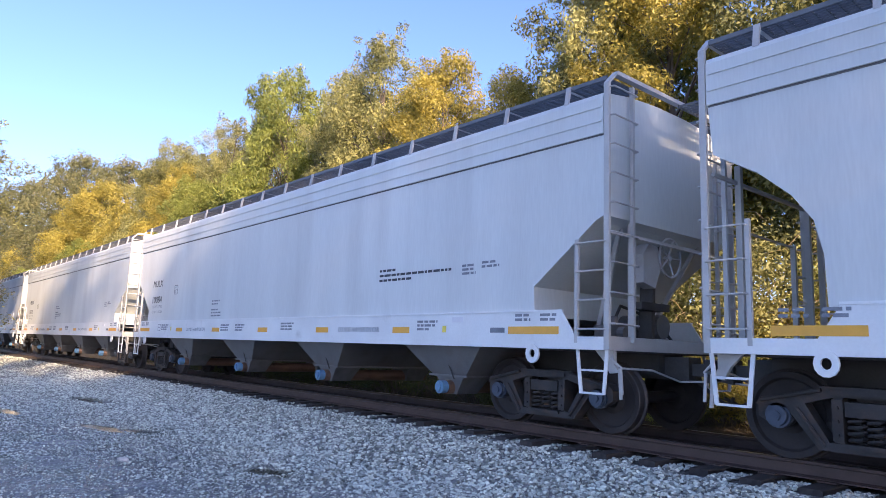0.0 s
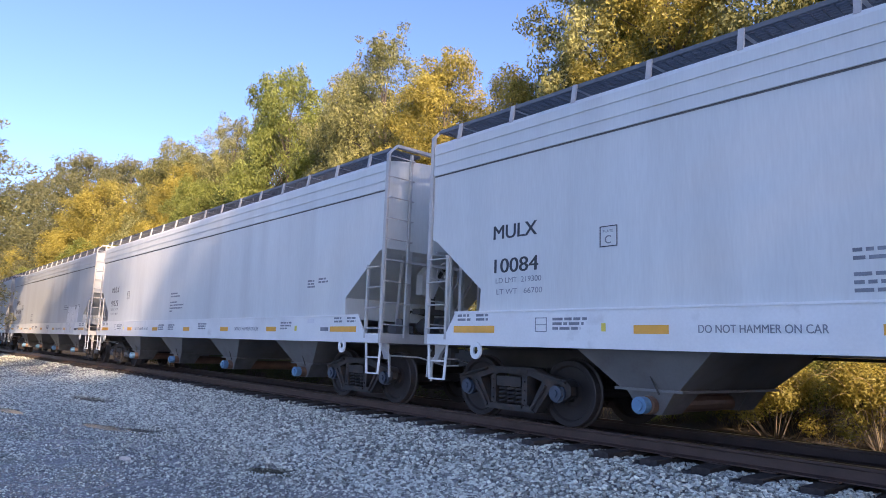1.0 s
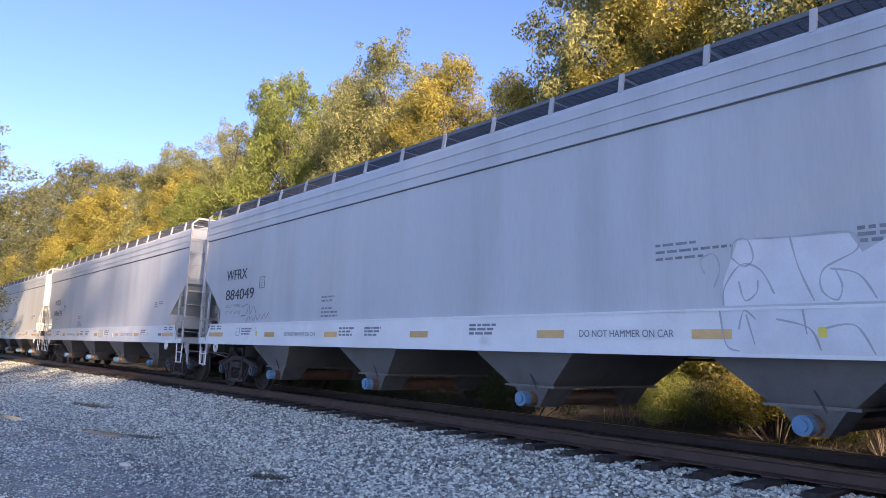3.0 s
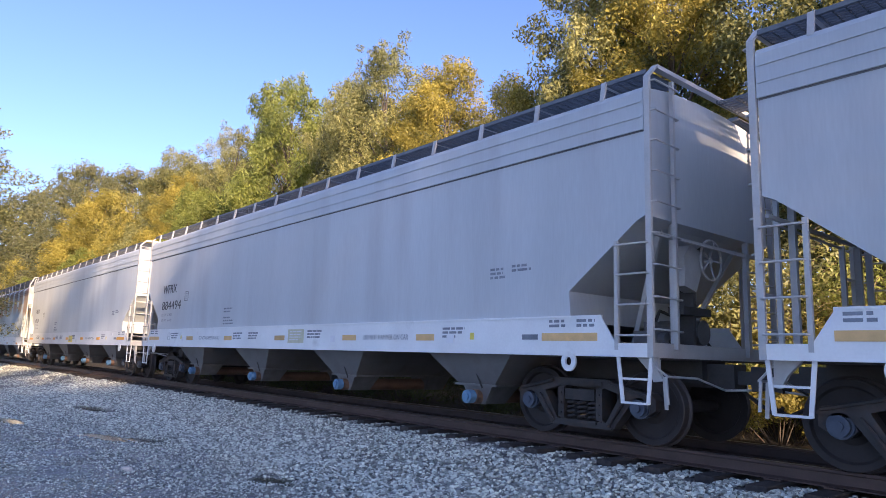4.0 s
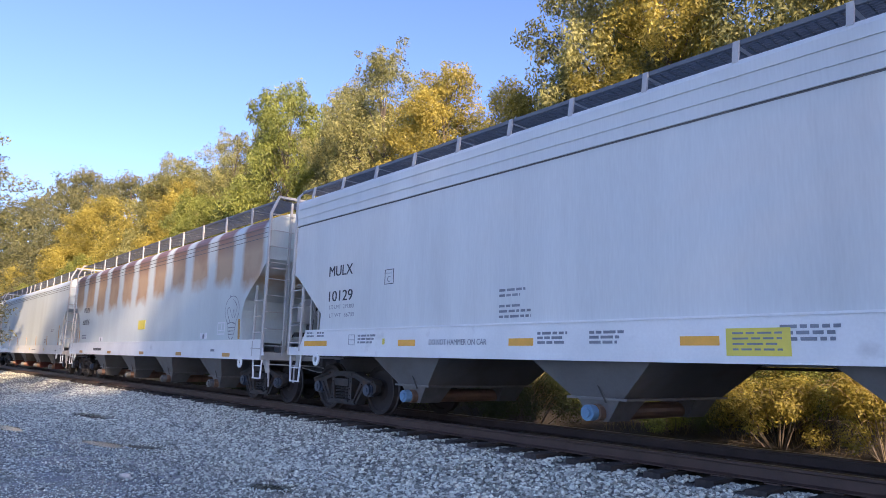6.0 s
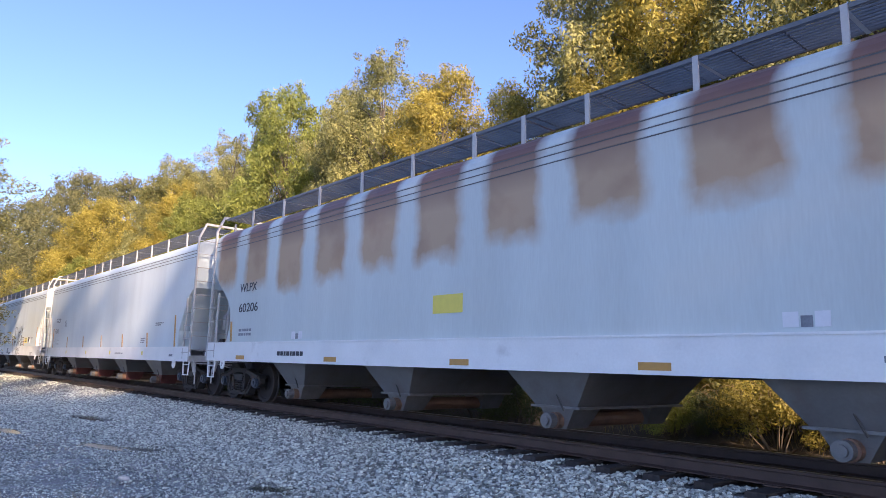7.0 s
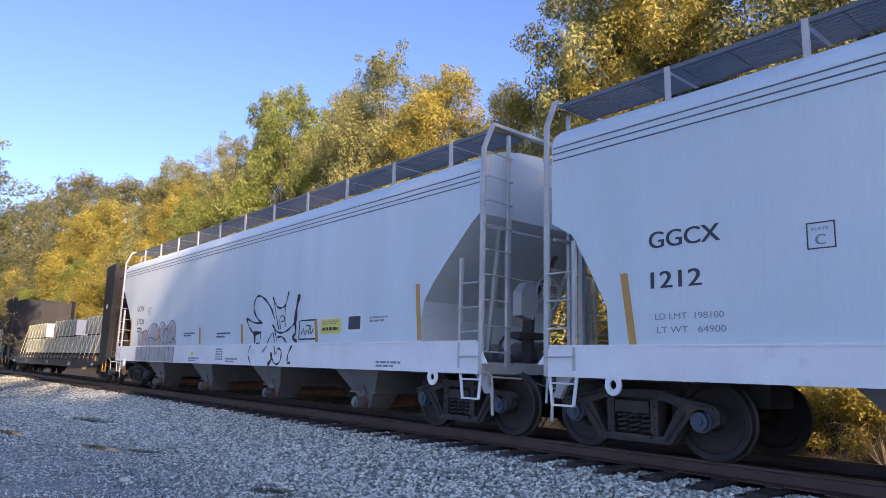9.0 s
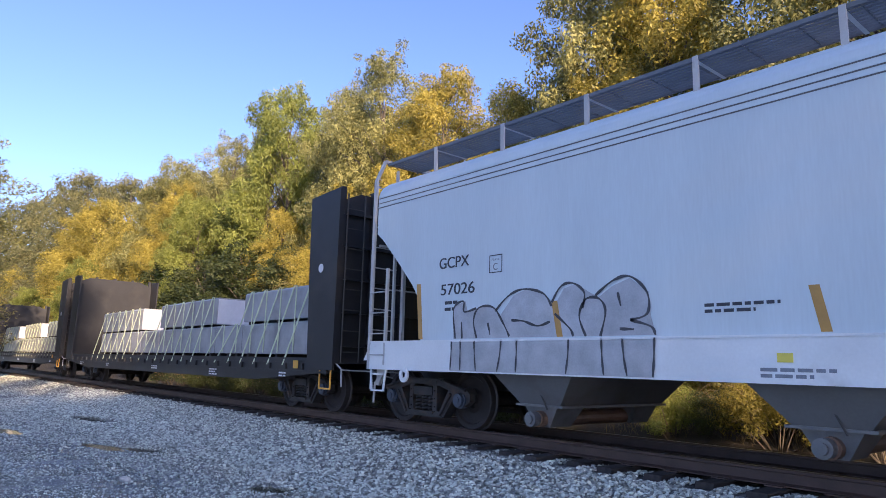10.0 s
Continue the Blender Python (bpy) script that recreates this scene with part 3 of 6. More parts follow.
        low = [bm.verts.new(p) for p in ((cx - b, -yb, zb), (cx + b, -yb, zb), (cx + b, yb, zb), (cx - b, yb, zb))]
        bm.faces.new(top)
        bm.faces.new(low[::-1])
        quad_strip(bm, low, top)
        chute = part("hopper_chute", bm, SHADED_CHUTE_PAINT, car, "weathered grey hopper chute, its paint darkened for the shade under the car")
        bm = bmesh.new()
        box(bm, cx - b - 0.06, cx + b + 0.06, -yb - 0.03, yb + 0.03, zb - 0.03, zb)
        part("flange", bm, OUTLET_METAL, chute)
        c2 = b * 0.8
        for y in (-1, 1):
            bm = bmesh.new()
            top = [bm.verts.new(p) for p in ((cx - c2, y * (yb - 0.02), zb - 0.03), (cx + c2, y * (yb - 0.02), zb - 0.03), (cx + c2, y * (yb - 0.6), zb - 0.03), (cx - c2, y * (yb - 0.6), zb - 0.03))]
            low = [bm.verts.new(p) for p in ((cx - 0.13, y * (yb - 0.06), zb - 0.30), (cx + 0.13, y * (yb - 0.06), zb - 0.30), (cx + 0.13, y * (yb - 0.5), zb - 0.30), (cx - 0.13, y * (yb - 0.5), zb - 0.30))]
            bm.faces.new(top)
            bm.faces.new(low[::-1])
            quad_strip(bm, low, top)
            part("outlet", bm, spec["outlet_mat"], chute)
        bm = bmesh.new()
        rod(bm, (cx, -1.28, zb - 0.19), (cx, 1.28, zb - 0.19), 0.11, 14)
        part("discharge_pipe", bm, PIPE, chute, "rust-brown discharge pipe")
        bm = bmesh.new()
        rod(bm, (cx - 0.02, -1.40, zb - 0.19), (cx - 0.02, -1.27, zb - 0.19), 0.10, 16)
        rod(bm, (cx - 0.02, -1.43, zb - 0.19), (cx - 0.02, -1.40, zb - 0.19), 0.06, 12)
        part("pipe_cap", bm, spec["cap_mat"], chute)
        bm = bmesh.new()
        rod(bm, (cx + 0.16, -yb - 0.03, zb - 0.06), (cx + 0.06, -yb - 0.06, zb + 0.16), 0.012, 6)
        part("gate_handle", bm, UNDER_STEEL, chute)
    # brake pipe past the chutes
    bm = bmesh.new()
    pipe_run(bm, [(-1.5, 1.3, zs - 0.02), (-L / 2, 1.34, zs - 0.03), (-L + 1.5, 1.3, zs - 0.02)], 0.02)
    part("brake_pipe", bm, UNDER_STEEL, car)
    # running boards on the roof
    zt, y_out, y_in = spec["board"], spec["board_out"], spec["board_out"] - 0.68
    for y in (-1, 1):
        bm = bmesh.new()
        x0, x1 = -L + 0.05, -0.05
        n = spec["board_bars"]
        for i in range(n):
            yy = y_in + (y_out - y_in) * i / (n - 1)
            prism(bm, [(y * yy - 0.006, zt - 0.03), (y * yy + 0.006, zt - 0.03), (y * yy + 0.006, zt), (y * yy - 0.006, zt)], x0, x1)
        k = int((x1 - x0) / spec["board_cross"])
        for i in range(k + 1):
            xx = x0 + (x1 - x0) * i / k
            box(bm, xx - 0.008, xx + 0.008, min(y * y_in, y * y_out), max(y * y_in, y * y_out), zt - 0.022, zt - 0.012)
        for yy in (y_in, y_out):
            box(bm, x0, x1, y * yy - 0.012, y * yy + 0.012, zt - 0.045, zt + 0.008)
        part("running_board", bm, GRATING, car, "dark steel grating walkway")
    for x in spec.get("post_at") or [-spec["post_first"] - i * spec["post_pitch"] for i in range(spec["posts"])]:
        for y in (-1, 1):
            bm = bmesh.new()
            flat_bar(bm, (x, y * spec["post_foot"][0], spec["post_foot"][1]), (x, y * (y_out + 0.015), zt + 0.005), 0.07, 0.03)
            flat_bar(bm, (x, y * (y_out - 0.03), zt - 0.05), (x, y * y_in, zt - 0.055), 0.05, 0.03)
            part("walkway_post", bm, rail_mat, car)
    bm = bmesh.new()
    for i in range(4):
        x = -L * (0.14 + 0.24 * i)
        box(bm, x - 1.6, x + 1.6, -0.32, 0.32, zr + 0.1, zr + 0.24)
    part("hatch_cover", bm, paint, car)
    # ladders, grab irons and steps at both ends
    for x, way in ((0.0, 1), (-L, -1)):
        for y in (-1, 1):
            yo = y * (W - 0.02)
            bm = bmesh.new()
            flat_bar(bm, (x, yo, zs), (x, yo, zr + 0.12), 0.075, 0.045)
            flat_bar(bm, (x, yo, zr + 0.12), (x, y * 1.40, zt + 0.06), 0.075, 0.045)
            yi = y * (W - 0.52)
            flat_bar(bm, (x + way * 0.03, yi, zs + 0.1), (x + way * 0.03, yi, zt - 0.06), 0.05, 0.045)
            for k in range(9):
                z = zs + 0.32 + k * 0.375
                pipe_run(bm, [(x + way * 0.02, yo, z), (x + way * 0.09, yo - y * 0.03, z), (x + way * 0.09, yi - y * 0.04, z - 0.01), (x + way * 0.03, yi - y * 0.04, z - 0.01)], 0.012)
            part("end_ladder", bm, rail_mat, car)
            bm = bmesh.new()
            xs = x - way * 0.46
            flat_bar(bm, (xs, yo, zs + 0.08), (xs, yo, spec["small_top"]), 0.05, 0.045)
            for k in range(4):
                z = zs + 0.25 + k * 0.36
                pipe_run(bm, [(xs, yo - y * 0.0, z), (xs + way * 0.03, yo + y * 0.06, z), (x - way * 0.03, yo + y * 0.06, z), (x, yo, z)], 0.012)
            part("side_ladder", bm, rail_mat, car)
            bm = bmesh.new()
            ys = y * (W - 0.05)
            for p, q in (((x - way * 0.02, ys, zs + 0.03), (x - way * 0.07, ys, 0.54)), ((x - way * 0.47, ys, zs + 0.03), (x - way * 0.41, ys, 0.54))):
                flat_bar(bm, p, q, 0.045, 0.02)
            for z in (0.545, 0.82):
                box(bm, min(x - way * 0.07, x - way * 0.42), max(x - way * 0.07, x - way * 0.42), ys - 0.025, ys + 0.025, z - 0.012, z + 0.012)
            part("step", bm, sill_mat, car)
            # jacking eye under the sill
            bm = bmesh.new()
            xe = x - way * spec["jack"]
            ring = 14
            loops = [[bm.verts.new((xe + q * math.cos(2 * math.pi * k / ring), yy, zs - 0.07 + q * 1.1 * math.sin(2 * math.pi * k / ring))) for k in range(ring)]
                     for q, yy in ((0.05, y * (W - 0.012)), (0.115, y * (W - 0.012)), (0.115, y * (W + 0.02)), (0.05, y * (W + 0.02)))]
            for k in range(4):
                quad_strip(bm, loops[k], loops[(k + 1) % 4])
            part("jacking_eye", bm, sill_mat, car)
        # arch over the end and crossover platform
        bm = bmesh.new()
        box(bm, x - 0.045, x + 0.045, -1.41, 1.41, zt + 0.02, zt + 0.075)
        part("end_arch", bm, rail_mat, car)
        bm = bmesh.new()
        for i in range(7):
            box(bm, min(x + way * 0.04, x + way * 0.55), max(x + way * 0.04, x + way * 0.55), 0.05 + i * 0.09, 0.065 + i * 0.09, zt - 0.03, zt)
        for d in (0.05, 0.3, 0.55):
            box(bm, x + way * d - 0.012, x + way * d + 0.012, 0.04, 0.62, zt - 0.04, zt + 0.005)
        part("crossover_platform", bm, GRATING, car)
        # slanting struts and cross rail under the end sheet
        bm = bmesh.new()
        zc = end[1][1]
        for y in (-1, 1):
            flat_bar(bm, (x - way * 0.08, y * 0.95, zs + 0.05), (x - way * 0.08, y * 0.95, zc), 0.07, 0.06)
            if way > 0:
                flat_bar(bm, (x - way * 0.95, y * 0.55, zs + 0.05), (x - way * 0.2, y * 1.0, zc), 0.07, 0.05)
        box(bm, x - way * 0.06 - 0.02, x - way * 0.06 + 0.02, -W + 0.1, W - 0.1, zc - 0.22, zc - 0.18)
        part("end_brace", bm, rail_mat, car)
        bm = bmesh.new()
        xr, zh = x + way * 0.02, zs + 1.42
        pipe_run(bm, [(xr, -1.12, zh + 0.02), (xr, 0.72, zh), (xr, 0.72, zs + 0.12)], 0.016)
        pipe_run(bm, [(xr, 0.72, zs + 0.72), (xr, 1.12, zs + 0.72)], 0.013)
        pipe_run(bm, [(xr, 0.72, zs + 1.05), (xr, 1.12, zs + 1.05)], 0.013)
        flat_bar(bm, (xr, 0.72, zs + 0.05), (xr, 0.72, zh + 0.03), 0.06, 0.05)
        part("end_handrail", bm, rail_mat, car)
        bm = bmesh.new()
        for i in range(9):
            yy = -1.30 + i * 0.08
            box(bm, min(x - way * 0.62, x - way * 0.03), max(x - way * 0.62, x - way * 0.03), yy - 0.006, yy + 0.006, zs + 0.14, zs + 0.17)
        box(bm, min(x - way * 0.64, x - way * 0.61), max(x - way * 0.64, x - way * 0.61), -1.33, -0.62, zs + 0.13, zs + 0.18)
        part("end_platform", bm, GRATING, car)
        bm = bmesh.new()
        slab(bm, [(x - way * 0.30, zs), (x - way * 0.02, zs), (x - way * 0.02, zs - 0.16), (x + way * 0.05, zs - 0.26), (x - way * 0.08, zs - 0.28), (x - way * 0.16, zs - 0.14)], -1.42, -1.36)
        flat_bar(bm, (x + way * 0.05, -1.40, zs - 0.22), (x + way * 0.07, -1.40, zs - 0.58), 0.04, 0.02)
        part("lever_bracket", bm, rail_mat, car)
        add_coupler(car, x, way)
        add_truck(car, x - way * spec["truck"])
    # air brake gear on the leading end's platform
    bm = bmesh.new()
    rod(bm, (-0.95, 0.15, zs + 0.36), (-0.3, 0.15, zs + 0.36), 0.17, 14)
    rod(bm, (-1.1, 0.15, zs + 0.36), (-0.95, 0.15, zs + 0.36), 0.1, 12)
    part("brake_cylinder", bm, SHADED_CHUTE_PAINT, car, "dusty grey air brake cylinder")
    bm = bmesh.new()
    box(bm, -0.66, -0.40, -0.95, -0.55, zs + 0.1, zs + 0.34)
    rod(bm, (-0.53, -0.75, zs + 0.34), (-0.53, -0.75, zs + 0.46), 0.09, 10)
    rod(bm, (-0.40, -0.75, zs + 0.24), (-0.30, -0.75, zs + 0.24), 0.08, 10)
    part("brake_valve", bm, SHADED_CHUTE_PAINT, car)
    bm = bmesh.new()
    flat_bar(bm, (-0.3, -0.28, zs + 0.05), (-0.3, -0.22, zs + 1.15), 0.2, 0.07)
    flat_bar(bm, (-0.36, -0.22, zs + 1.0), (-0.30, 0.45, zs + 2.0), 0.08, 0.05)
    box(bm, -0.36, -0.14, -0.62, 0.05, zs + 0.56, zs + 0.66)
    part("brake_stand", bm, UNDER_STEEL, car)
    bm = bmesh.new()
    prism(bm, [(-0.58, zs + 0.92), (-0.30, zs + 0.86), (-0.18, zs + 1.1), (-0.22, zs + 1.42), (-0.44, zs + 1.46), (-0.58, zs + 1.3)], -0.32, -0.14)
    part("brake_housing", bm, RAIL_PAINT, car, "pale hand brake housing")
    bm = bmesh.new()
    rim = [(-0.08, -0.02 + 0.27 * math.cos(2 * math.pi * q / 20), zs + 1.3 + 0.27 * math.sin(2 * math.pi * q / 20)) for q in range(21)]
    pipe_run(bm, rim, 0.016)
    for q in range(5):
        a = 2 * math.pi * q / 5
        rod(bm, (-0.11, -0.02, zs + 1.3), (-0.08, -0.02 + 0.27 * math.cos(a), zs + 1.3 + 0.27 * math.sin(a)), 0.014, 6)
    rod(bm, (-0.16, -0.02, zs + 1.3), (-0.08, -0.02, zs + 1.3), 0.045, 10)
    part("brake_wheel", bm, RAIL_PAINT, car)
    bm = bmesh.new()
    pipe_run(bm, [(-0.5, -0.7, zs + 0.45), (-0.56, -0.5, zs + 0.62), (-0.6, 0.0, zs + 0.55), (-0.6, 0.7, zs + 0.3), (-0.6, 1.0, zs + 0.1)], 0.022)
    pipe_run(bm, [(-0.35, -0.75, zs + 0.24), (-0.2, -0.6, zs + 0.14), (-0.2, 0.6, zs + 0.12)], 0.02)
    part("air_pipe", bm, UNDER_STEEL, car)
    return car


STRAIGHT = dict(L=18.35, curved=False, sill_low=1.07, sill_top=1.56, sill_in=0.67, sill_step=1.23, eave_low=3.79, eave=4.33,
                end_cut=[(0.05, 3.79), (0.05, 2.74), (0.18, 2.68), (1.20, 1.89), (1.17, 1.5)],
                roof=[(1.57, 3.788), (1.597, 3.79), (1.597, 4.27), (1.57, 4.33), (1.0, 4.42), (0.35, 4.46)],
                ribs=(3.96, 4.15), rib_in=0.024, chutes=(-3.27, -6.98, -10.78, -14.58), chute_half=1.03, chute_low=0.40, chute_z=0.62, outlet_mat=OUTLET_METAL, cap_mat=BLUE_CAP,
                board=4.57, board_out=1.51, board_bars=13, board_cross=0.12, posts=16, post_first=0.66, post_pitch=1.139, post_foot=(1.57, 4.31), small_top=2.46, jack=1.17, truck=1.38)


def curved_spec(length, **more):
    half = (length - 6.4) / 3
    spec = dict(L=length, curved=True, sill_low=0.90, sill_top=1.29, sill_in=0.05, sill_step=1.05, eave_low=3.72, eave=4.18,
                end_cut=[(0.08, 3.72), (0.08, 2.92), (0.42, 2.72), (0.72, 2.2), (0.95, 1.75), (0.97, 1.25)],
                roof=[(1.57, 3.718), (1.57, 4.00), (1.54, 4.09), (1.47, 4.18), (1.34, 4.27), (1.1, 4.36), (0.7, 4.43), (0.3, 4.46)],
                ribs=(3.81, 3.90, 3.985), rib_in=-0.008, chutes=tuple(-3.2 - i * half for i in range(4)), chute_half=0.80, chute_low=0.36, chute_z=0.50, outlet_mat=OUTLET_METAL, cap_mat=OUTLET_METAL,
                board=4.66, board_out=1.37, board_bars=10, board_cross=0.6, posts=10, post_first=1.64, post_pitch=1.66, post_foot=(1.38, 4.22), small_top=2.64, jack=1.05, truck=0.97)
    spec.update(more)
    return spec


rng = random.Random(4)
FACE = -1.6


L0 = STRAIGHT["L"]
YB = -1.574


def plate_mark(car, x, z):
    bm = bmesh.new()
    for a in ((x, x + 0.26, z, z + 0.012), (x, x + 0.26, z + 0.25, z + 0.262), (x, x + 0.012, z, z + 0.262), (x + 0.248, x + 0.26, z, z + 0.262)):
        box(bm, a[0], a[1], YB - 0.001, YB + 0.003, a[2], a[3])
    part("plate_mark", bm, INK, car)
    lettering("PLATE", x + 0.05, YB, z + 0.18, 0.03, SOFT_INK, car, 0.15)
    lettering("C", x + 0.08, YB, z + 0.04, 0.10, SOFT_INK, car)


def side_stencils(car, yellow):
    """Reflectors and small stencils along the sill of a straight-sided car."""
    ys = FACE - 0.004
    aft = 0.0 if yellow is YELLOW else 0.15
    for x, w in ((-L0 + 1.10, 0.86), (-14.3, 0.45), (-11.75, 0.45), (-9.15 + aft * 0.7, 0.45), (-6.6 + aft * 2, 0.45), (-4.08, 0.45), (-1.18, 0.89)):
        patch("reflector", x - w / 2, x + w / 2, 1.255, 1.355, ys, yellow, car, "yellow reflective sticker")
    lettering("DO NOT HAMMER ON CAR", -13.72 + aft * 0.7, ys, 1.27, 0.085, SOFT_INK, car, 1.3, bold=0.02)
    lettering("DO NOT HAMMER ON CAR", -6.0 + aft * 1.2, ys, 1.27, 0.085, SOFT_INK, car, 1.3, bold=0.02)
    for x, z, rows in ((-15.75, 1.42, (0.55, 0.5, 0.45)), (-12.25 + 0.8, 1.40, (0.5, 0.42, 0.45)), (-10.6, 1.40, (0.5, 0.45, 0.4)), (-8.3 + aft * 3, 1.42, (0.55, 0.5, 0.5)),
                       (-3.65, 1.42, (0.5, 0.45, 0.3)), (-1.5, 1.49, (0.25, 0.28)), (-1.05, 1.49, (0.28, 0.28)), (-L0 + 0.75, 1.49, (0.25, 0.28)), (-L0 + 1.15, 1.49, (0.25, 0.25))):
        stencil(x, z, ys, rows, SOFT_INK, car, rng)
    bm = bmesh.new()
    x0, x1, z0, z1 = -16.05, -15.85, 1.27, 1.46
    for a in ((x0, x1, z0, z0 + 0.01), (x0, x1, z1 - 0.01, z1), (x0, x1, 1.36, 1.37), (x0, x0 + 0.01, z0, z1), (x1 - 0.01, x1, z0, z1)):
        box(bm, a[0], a[1], ys - 0.001, ys + 0.003, a[2], a[3])
    part("tally_box", bm, SOFT_INK, car)
    patch("label_plate", -1.98, -1.70, 1.27, 1.34, ys, SOFT_INK, car)
    patch("round_sticker", -3.02, -2.94, 1.27, 1.37, ys, STICKER_YELLOW, car)
    patch("round_sticker", -14.98, -14.92, 1.28, 1.38, ys, STICKER_YELLOW, car)


def side_marks(car, mark, number, ld, lt, tall=0.20, z_mark=2.60, wide=(0.83, 0.83)):
    """Reporting mark, number and weights near the trailing end."""
    x = -L0 + 1.45
    lettering(mark, x, YB, z_mark, tall, INK, car, wide[0])
    lettering(number, x + 0.03, YB, z_mark - 0.49, tall, INK, car, wide[1])
    lettering("LD LMT  " + ld, x + 0.06, YB, 1.96, 0.075, SOFT_INK, car, 0.86, bold=0.0)
    lettering("LT WT   " + lt, x + 0.08, YB, 1.80, 0.075, SOFT_INK, car, 0.86, bold=0.0)
    plate_mark(car, -L0 + 3.32, z_mark - 0.28)
    if car is not CARS["C"]:
        stencil(-12.2, 2.02, YB, (0.5, 0.4, 0.0, 0.4, 0.6, 0.6), SOFT_INK, car, rng, 0.035, 0.075)
    stencil(-2.65, 2.26, YB, (0.26, 0.25, 0.3), SOFT_INK, car, rng)
    stencil(-2.22, 2.28, YB, (0.28, 0.36), SOFT_INK, car, rng)


lead_spec = dict(STRAIGHT, sill_in=1.3, end_cut=[(0.05, 3.79), (0.10, 3.22), (0.30, 3.10), (0.57, 2.94), (0.90, 2.65), (1.10, 2.37), (1.18, 2.03), (1.20, 1.5)])
first = hopper_car(STRAIGHT, GREY_PAINT, SILL_PAINT, RAIL_PAINT)
# place of each car's front end at the middle of the clip
LEADS = {"A": 88.75, "B": 69.12, "C": 49.50, "D": 29.88, "E": 10.26, "F": -9.37, "G": -28.99, "H": -48.35, "I": -67.95, "J": -87.45, "K": -110.35}
CARS = {"A": hopper_car(lead_spec, GREY_PAINT, SILL_PAINT, RAIL_PAINT), "B": first}
for key in "CDEF":
    CARS[key] = copy_thing(first, Matrix.Identity(4))


def repaint(car, paint):
    for ob in car.children:
        if ob.name.split(".")[0] in ("body", "roof", "eave_rib", "hatch_cover"):
            ob.material_slots[0].link = "OBJECT"
            ob.material_slots[0].material = paint


for key in "DE":
    repaint(CARS[key], BLUE_GREY_PAINT)
side_marks(CARS["B"], "MULX", "10084", "219300", "66700")
side_marks(CARS["C"], "MULX", "91575", "219700", "66300")
side_marks(CARS["D"], "WFRX", "884049", "219800", "67100", 0.25, 2.64, (1.17, 1.58))
side_marks(CARS["E"], "WFRX", "884494", "219800", "67100", 0.25, 2.64, (1.17, 1.58))
side_marks(CARS["F"], "MULX", "10129", "219300", "66700")
for key in "ABCDEF":
    side_stencils(CARS[key], FADED_YELLOW if key in "DE" else YELLOW)
    tagged(CARS[key], "grey straight-sided four-bay covered hopper car rolling on the rails" if key not in "DE" else "blue-grey straight-sided covered hopper car with faded yellow stickers", "railcar", "cars of the freight train")
stencil(-4.8, 2.31, YB, (0.45, 1.9, 0.9), INK, CARS["B"], rng, 0.04, 0.085)
stencil(-10.69, 2.31, YB, (0.55, 0.72, 0.0, 0.54, 1.1, 1.0, 0.2), SOFT_INK, CARS["C"], rng, 0.04, 0.085)
patch("label_plate", -8.85, -8.2, 1.15, 1.43, FACE - 0.004, STICKER_YELLOW, CARS["F"])
stencil(-8.78, 1.37, FACE - 0.009, (0.5, 0.5, 0.45, 0.5), SOFT_INK, CARS["F"], rng, 0.02, 0.055)
patch("label_plate", -8.66, -8.0, 1.20, 1.48, FACE - 0.004, PALE_LABEL, CARS["E"])
stencil(-8.58, 1.42, FACE - 0.009, (0.5, 0.45, 0.5, 0.4), STICKER_WHITE, CARS["E"], rng, 0.02, 0.055)
for x in (-3.55, -6.95, -14.9):
    patch("label_plate", x, x + 0.16, 1.22, 1.34, FACE - 0.004, STICKER_WHITE, CARS["E"])
for key, x in (("B", -2.8), ("F", -2.4), ("C", -2.5)):
    patch("label_plate", x, x + 0.24, 1.42, 1.50, FACE - 0.004, STICKER_WHITE, CARS[key])

# white and outlined tag at the leading end of one blue-grey car
d = CARS["D"]
bm = bmesh.new()
slab(bm, [(-3.95, 1.60), (-3.95, 1.85), (-3.78, 2.28), (-2.72, 2.24), (-2.62, 2.05), (-2.20, 2.28), (-2.06, 2.26), (-2.10, 1.60)], YB - 0.002, YB + 0.004)
part("white_fill", bm, SPRAY_WHITE, d, "thin white spray-painted fill")
bm = bmesh.new()
slab(bm, [(-3.98, 1.55), (-3.90, 1.11), (-2.42, 1.11), (-2.20, 1.55)], FACE - 0.006, FACE + 0.002)
part("white_fill", bm, SPRAY_WHITE, d)
bm = bmesh.new()
for pts in ([(-3.95, 1.6), (-3.93, 1.8), (-3.75, 2.02), (-3.55, 1.95), (-3.42, 1.7)], [(-3.85, 2.1), (-3.82, 2.26), (-3.68, 2.28), (-3.62, 2.08), (-3.72, 2.0), (-3.85, 2.1)],
            [(-3.6, 2.28), (-3.2, 2.26), (-2.72, 2.25), (-2.66, 2.08), (-2.95, 1.92), (-2.98, 1.72), (-2.85, 1.62), (-2.8, 1.75), (-2.85, 1.9)],
            [(-3.25, 2.26), (-3.18, 1.95), (-3.05, 1.62)], [(-2.9, 1.92), (-2.66, 1.85), (-2.52, 1.62)], [(-3.78, 1.85), (-3.72, 1.65), (-3.6, 1.72), (-3.58, 1.85)],
            [(-4.15, 1.95), (-4.2, 2.1), (-4.05, 2.16), (-3.98, 2.0), (-4.05, 1.8)]):
    stroke(bm, pts, 0.022, YB - 0.008)
